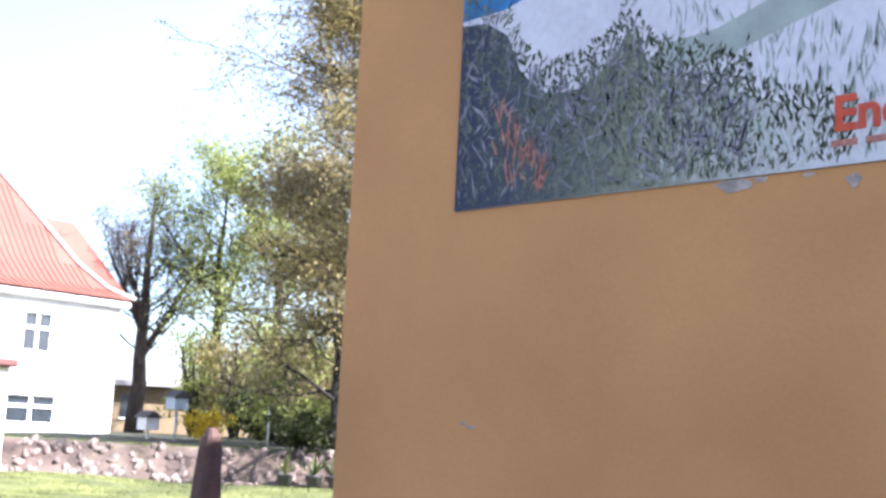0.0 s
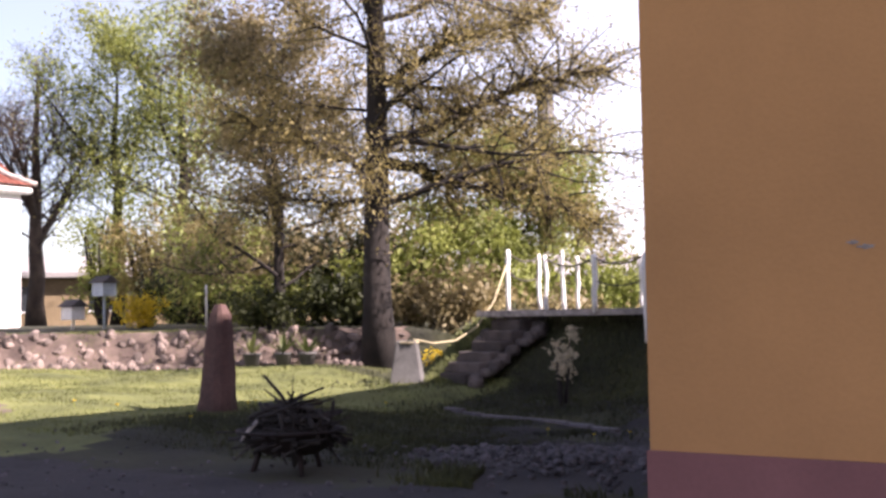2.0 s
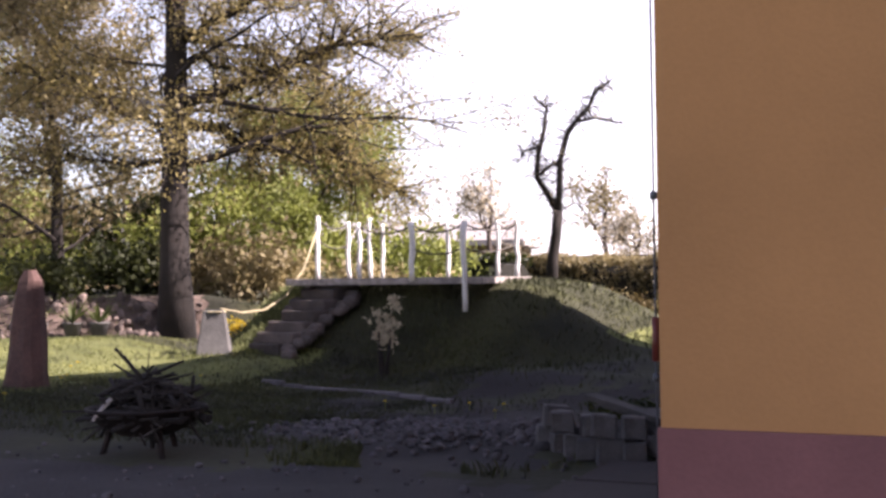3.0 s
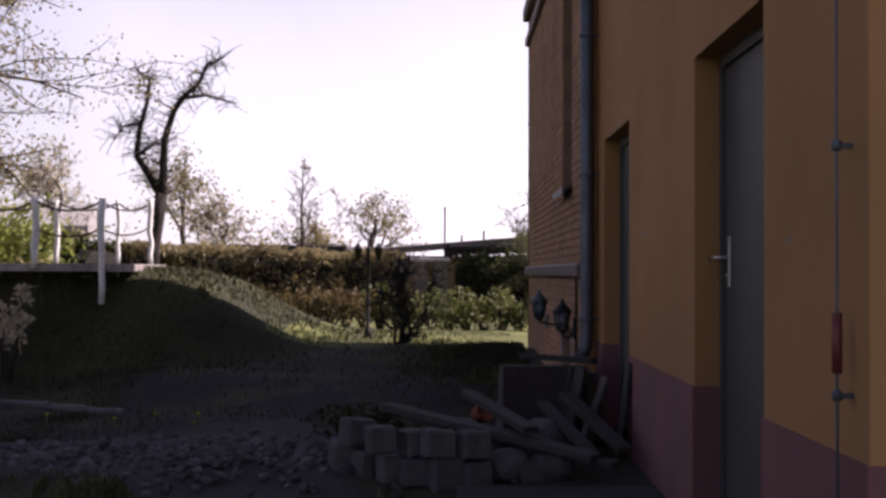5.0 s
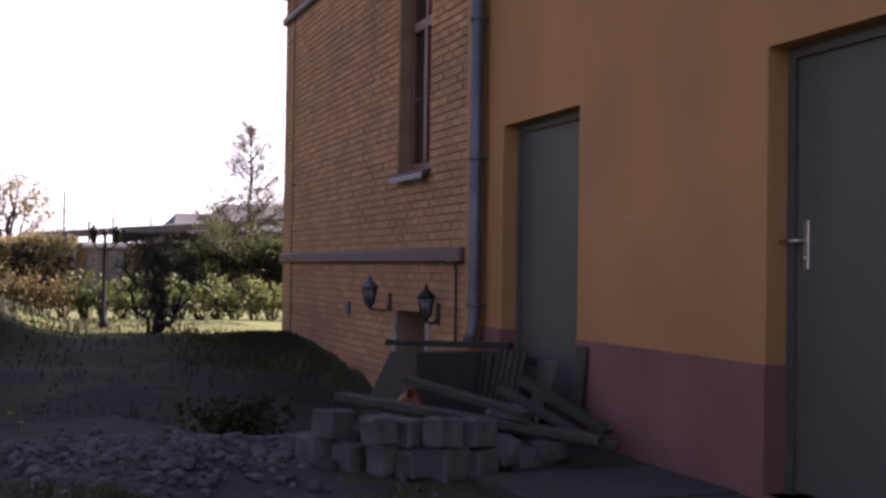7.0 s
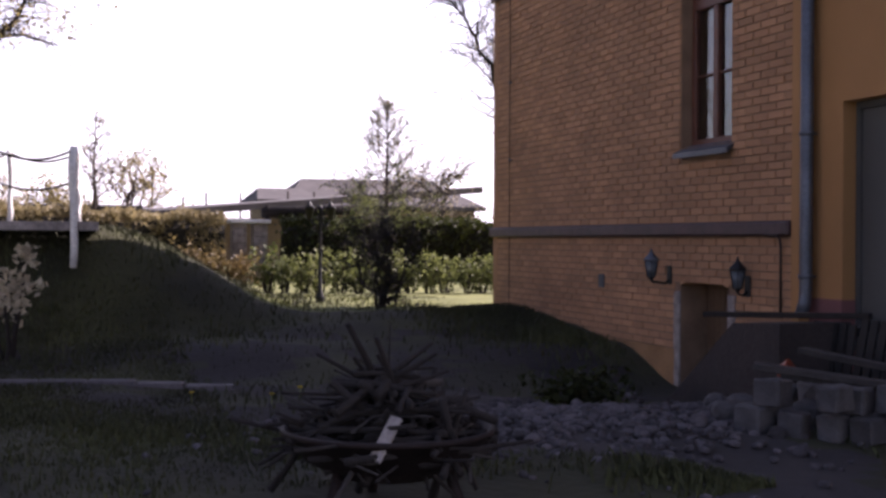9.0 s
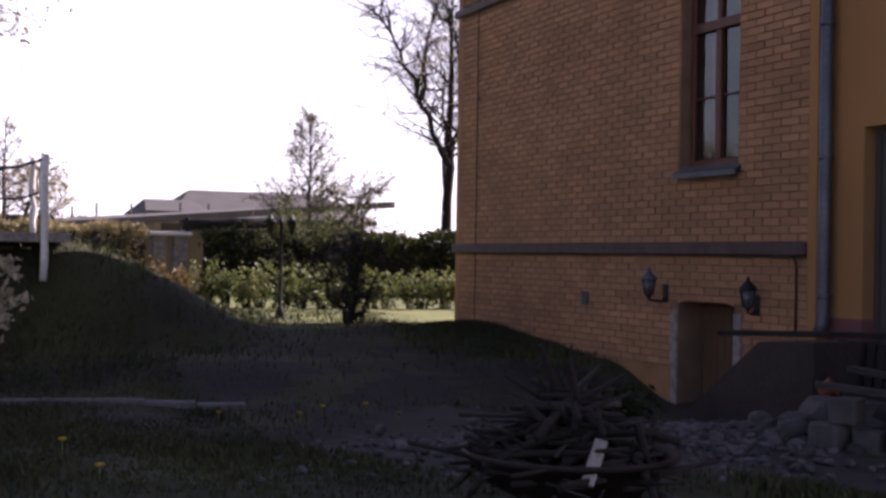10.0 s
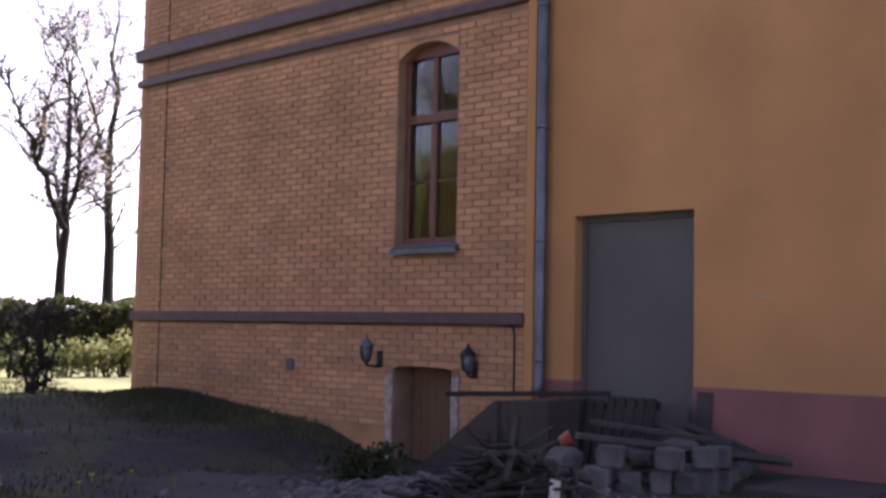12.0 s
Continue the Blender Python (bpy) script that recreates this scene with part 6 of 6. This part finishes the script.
tree("bare_tree", 35, (5.5, 26.2), 8.6, 0.17, "large bare tree with spreading limbs behind the building", L_BUD, 3500, 0.035, 0.15, bark=M_BARKD, limbs=30, limb_len=3.6, first=0.42, sub=10, forks=1, up=0.45, droop=0.02, twig=5,
     extra=((0.10, [(0.0, 3.4, 0), (-0.66, 4.1, 0), (-0.96, 5.0, 0.2), (-1.7, 5.9, 0.3), (-2.4, 6.6, 0.3), (-3.3, 7.0, 0.3)]),
            (0.08, [(-1.0, 5.1, 0.2), (-1.3, 6.2, 0.0), (-1.2, 7.4, -0.3)]), (0.09, [(0.05, 3.5, 0), (0.3, 4.9, -0.2), (0.3, 6.0, -0.2), (0.07, 7.3, 0), (-0.5, 8.4, 0.2)])))
tree("bare_tree", 36, (8.45, 29.0), 11.0, 0.2, "large bare tree behind the building", L_BUD, 3500, 0.035, 0.15, bark=M_BARKD, limbs=36, limb_len=4.2, first=0.28, sub=10, forks=1, up=0.5, droop=0.03, twig=5)
tree("bare_tree", 37, (3.6, 27.5), 3.0, 0.12, "low bare blossoming tree behind the hedge", L_BUD, 1400, 0.04, 0.12, limbs=16, limb_len=2.2, first=0.25, sub=6, forks=2, up=0.2)
for i, (x, y, h) in enumerate(((-13.5, 33, 4.0), (-10.5, 37, 4.2), (-17, 30, 4.2), (-8.3, 33, 2.4), (-20.5, 31, 4.8), (-6.5, 40, 2.6))):
    tree("garden_tree", 140 + i, (x, y), h, 0.13, "far garden tree with thin young leaves", (L_BUD, L_BRONZE, L_OAK)[i % 3], 1800, 0.07, 0.2, limbs=16, limb_len=2.2, first=0.2, sub=6, forks=2, up=0.4)

# distant tree line
rv, rf = [], []
for i in range(181):
    a = math.radians(i * 2)
    h = 7 + 3 * noise.noise(Vector((i * 0.3, 0, 0))) + 1.5 * noise.noise(Vector((i * 1.1, 4, 0)))
    rv += [(220 * math.cos(a), 220 * math.sin(a), -2), (220 * math.cos(a), 220 * math.sin(a), h * (0.55 if 60 < i * 2 < 125 else 0.9))]
rf = [(2 * i, 2 * i + 2, 2 * i + 3, 2 * i + 1) for i in range(180)]
M_FARWOOD = mat("far_woods", (0.12, 0.11, 0.07), 1.0, var=0.4, scale=0.15, fine=1.0, bump=0)
tagged(mesh("backdrop_woods", rv, rf, M_FARWOOD), "distant low line of woods", "woods", kind="structure")


# ---- grass ----
def grass(name, seed, count, region, h0, h1, label, blade=M_SHADEBLADE):
    rng = np.random.default_rng(seed)
    vs, fs = [], []
    made = 0
    while made < count:
        x, y = region(rng)
        if path_amount(x, y) > 0.5 or (x > -0.25 and y > -0.1):
            continue
        made += 1
        z = drop(x, y)
        h = rng.uniform(h0, h1) * (1 + 0.7 * noise.noise(Vector((x * 0.8, y * 0.8, 0))))
        w, l = rng.uniform(0, 6.28), rng.uniform(0.1, 0.7) * h
        dx, dy = math.cos(w), math.sin(w)
        t = 0.006 + 0.05 * h
        o = len(vs)
        vs += [(x - dy * t, y + dx * t, z - 0.01), (x + dy * t, y - dx * t, z - 0.01), (x + dx * l * 0.4 + dy * t * 0.7, y + dy * l * 0.4 - dx * t * 0.7, z + h * 0.6), (x + dx * l, y + dy * l, z + h)]
        fs += [(o, o + 1, o + 2), (o, o + 2, o + 3)]
    return tagged(mesh(name, vs, fs, blade), label, "grass", kind="stuff")


# dark blades in the building's shade, brightened ones where the sun reaches
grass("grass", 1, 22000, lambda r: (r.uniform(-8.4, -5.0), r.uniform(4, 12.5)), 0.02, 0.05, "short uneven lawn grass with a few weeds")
grass("grass", 7, 46000, lambda r: (r.uniform(-18, -8.2), r.uniform(3, 13.5)), 0.015, 0.04, "short lawn grass with sunlight in its colour", M_SUNBLADE)
grass("grass", 8, 5000, lambda r: (-9.85 + r.normal(0, 0.22) + 0.4 * r.uniform(0, 1), r.uniform(11.6, 13.2)), 0.06, 0.14, "long grass beside the stone steps in sunlit colour", M_SUNBLADE)
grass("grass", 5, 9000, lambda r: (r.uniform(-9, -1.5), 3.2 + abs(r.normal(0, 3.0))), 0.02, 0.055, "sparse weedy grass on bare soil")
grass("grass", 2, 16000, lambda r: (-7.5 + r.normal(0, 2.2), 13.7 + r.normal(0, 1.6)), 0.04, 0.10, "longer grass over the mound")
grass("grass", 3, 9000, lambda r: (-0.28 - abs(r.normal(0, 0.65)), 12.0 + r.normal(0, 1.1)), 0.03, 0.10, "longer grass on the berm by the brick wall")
grass("grass", 4, 14000, lambda r: (r.uniform(-6, 4), r.uniform(13.1, 18)), 0.012, 0.03, "mown lawn behind the brick wing in sunlit colour", M_SUNBLADE)
bush("weeds", 85, (-2.0, 6.9), 0.5, 0.4, 0.3, 700, 0.04, L_HEDGE, "low dark weeds before the basement door", stems=8, low=0.05, category="weeds")
grass("grass", 6, 1500, lambda r: (-2.75 + r.normal(0, 0.3), 2.95 + r.normal(0, 0.3)), 0.03, 0.10, "dark tuft of longer grass by the path")
for k in range(16):
    x, y = rngf.uniform(-12, -3.5), rngf.uniform(4.0, 9.5)
    t_ = empty("dandelion", (x, y, drop(x, y)), "small yellow dandelion in the grass", "flower", "dandelions")
    rest(tube("stalk", [(x, y, drop(x, y) - 0.01), (x, y, drop(x, y) + 0.09)], 0.004, L_FRESH, sides=4), t_)
    rest(lathe("flower_head", [(0.006, 0.0), (0.025, 0.008), (0.02, 0.018), (0.004, 0.02)], L_YELLOW, at=(x, y, drop(x, y) + 0.088), sides=9), t_)

# ---- bricks of the wing, each laid on its bed ----
COURSE, LENGTH = 0.0775, 0.252


def brick_mesh(length):
    bm = bmesh.new()
    add_box(bm, (0, 0, 0), (0.02, length - 0.011, COURSE - 0.011), 0.0)
    for v in bm.verts:
        if v.co.x < 0.01:
            v.co.y += 0.003 if v.co.y < 0.05 else -0.003
            v.co.z += 0.003 if v.co.z < 0.03 else -0.003
    me = bpy.data.meshes.new("brick")
    bm.to_mesh(me)
    bm.free()
    me.materials.append(M_BRICK)
    return me


full, half = brick_mesh(LENGTH), brick_mesh(LENGTH / 2)
rngm = random.Random(77)
bv, bf, single = [], [], 0
shape = {m_: ([v.co.copy() for v in m_.vertices], [tuple(p.vertices) for p in m_.polygons]) for m_ in (full, half)}
for r in range(0, 82):
    z = 0.03 + r * COURSE
    if any(z + COURSE > b0 - 0.004 and z < b1 - 0.01 for b0, b1 in BANDS):
        continue
    y = CY0 + 0.005 - (LENGTH / 2 if r % 2 else 0)
    while y < CY1 - 0.02:
        m_, L = full, LENGTH
        if y < CY0 or y + LENGTH > CY1 + 0.01:
            m_, L = half, LENGTH / 2
            y = max(y, CY0 + 0.005)
        parts = [(y, y + L)]
        for o0, o1, p0, p1 in ((WIN[0] - 0.012, WIN[1] + 0.012, WIN[2] - 0.1, WIN[3]), (BDOOR[0] - 0.12, BDOOR[1] + 0.12, BDOOR[2], 0.66)):
            if z + COURSE > p0 and z < p1:
                parts = [q for s0, s1 in parts for q in ((s0, min(s1, o0)), (max(s0, o1), s1)) if q[1] - q[0] > 0.035]
        for s0, s1 in parts:
            x = CX + rngm.uniform(-0.0025, 0.0025)
            whole = s1 - s0 > L - 0.001
            if whole and single < 300 and 6.4 < y < 9.6 and 0.6 < z < 2.2 and m_ is full:
                o = new("brick", m_)
                o.location = (x, y, z)
                o.parent = core
                single += 1
            else:
                k = len(bv)
                pv, pf = shape[m_]
                bv += [(v.x + x, v.y * (s1 - s0) / L + s0, v.z + z) for v in pv]
                bf += [tuple(i + k for i in q) for q in pf]
        y += L if m_ is full or y < CY0 + 0.2 else LENGTH
rest_b = mesh("brickwork", bv, bf, M_BRICK)
rest_b.parent = core
tagged(rest_b, kind="stuff")
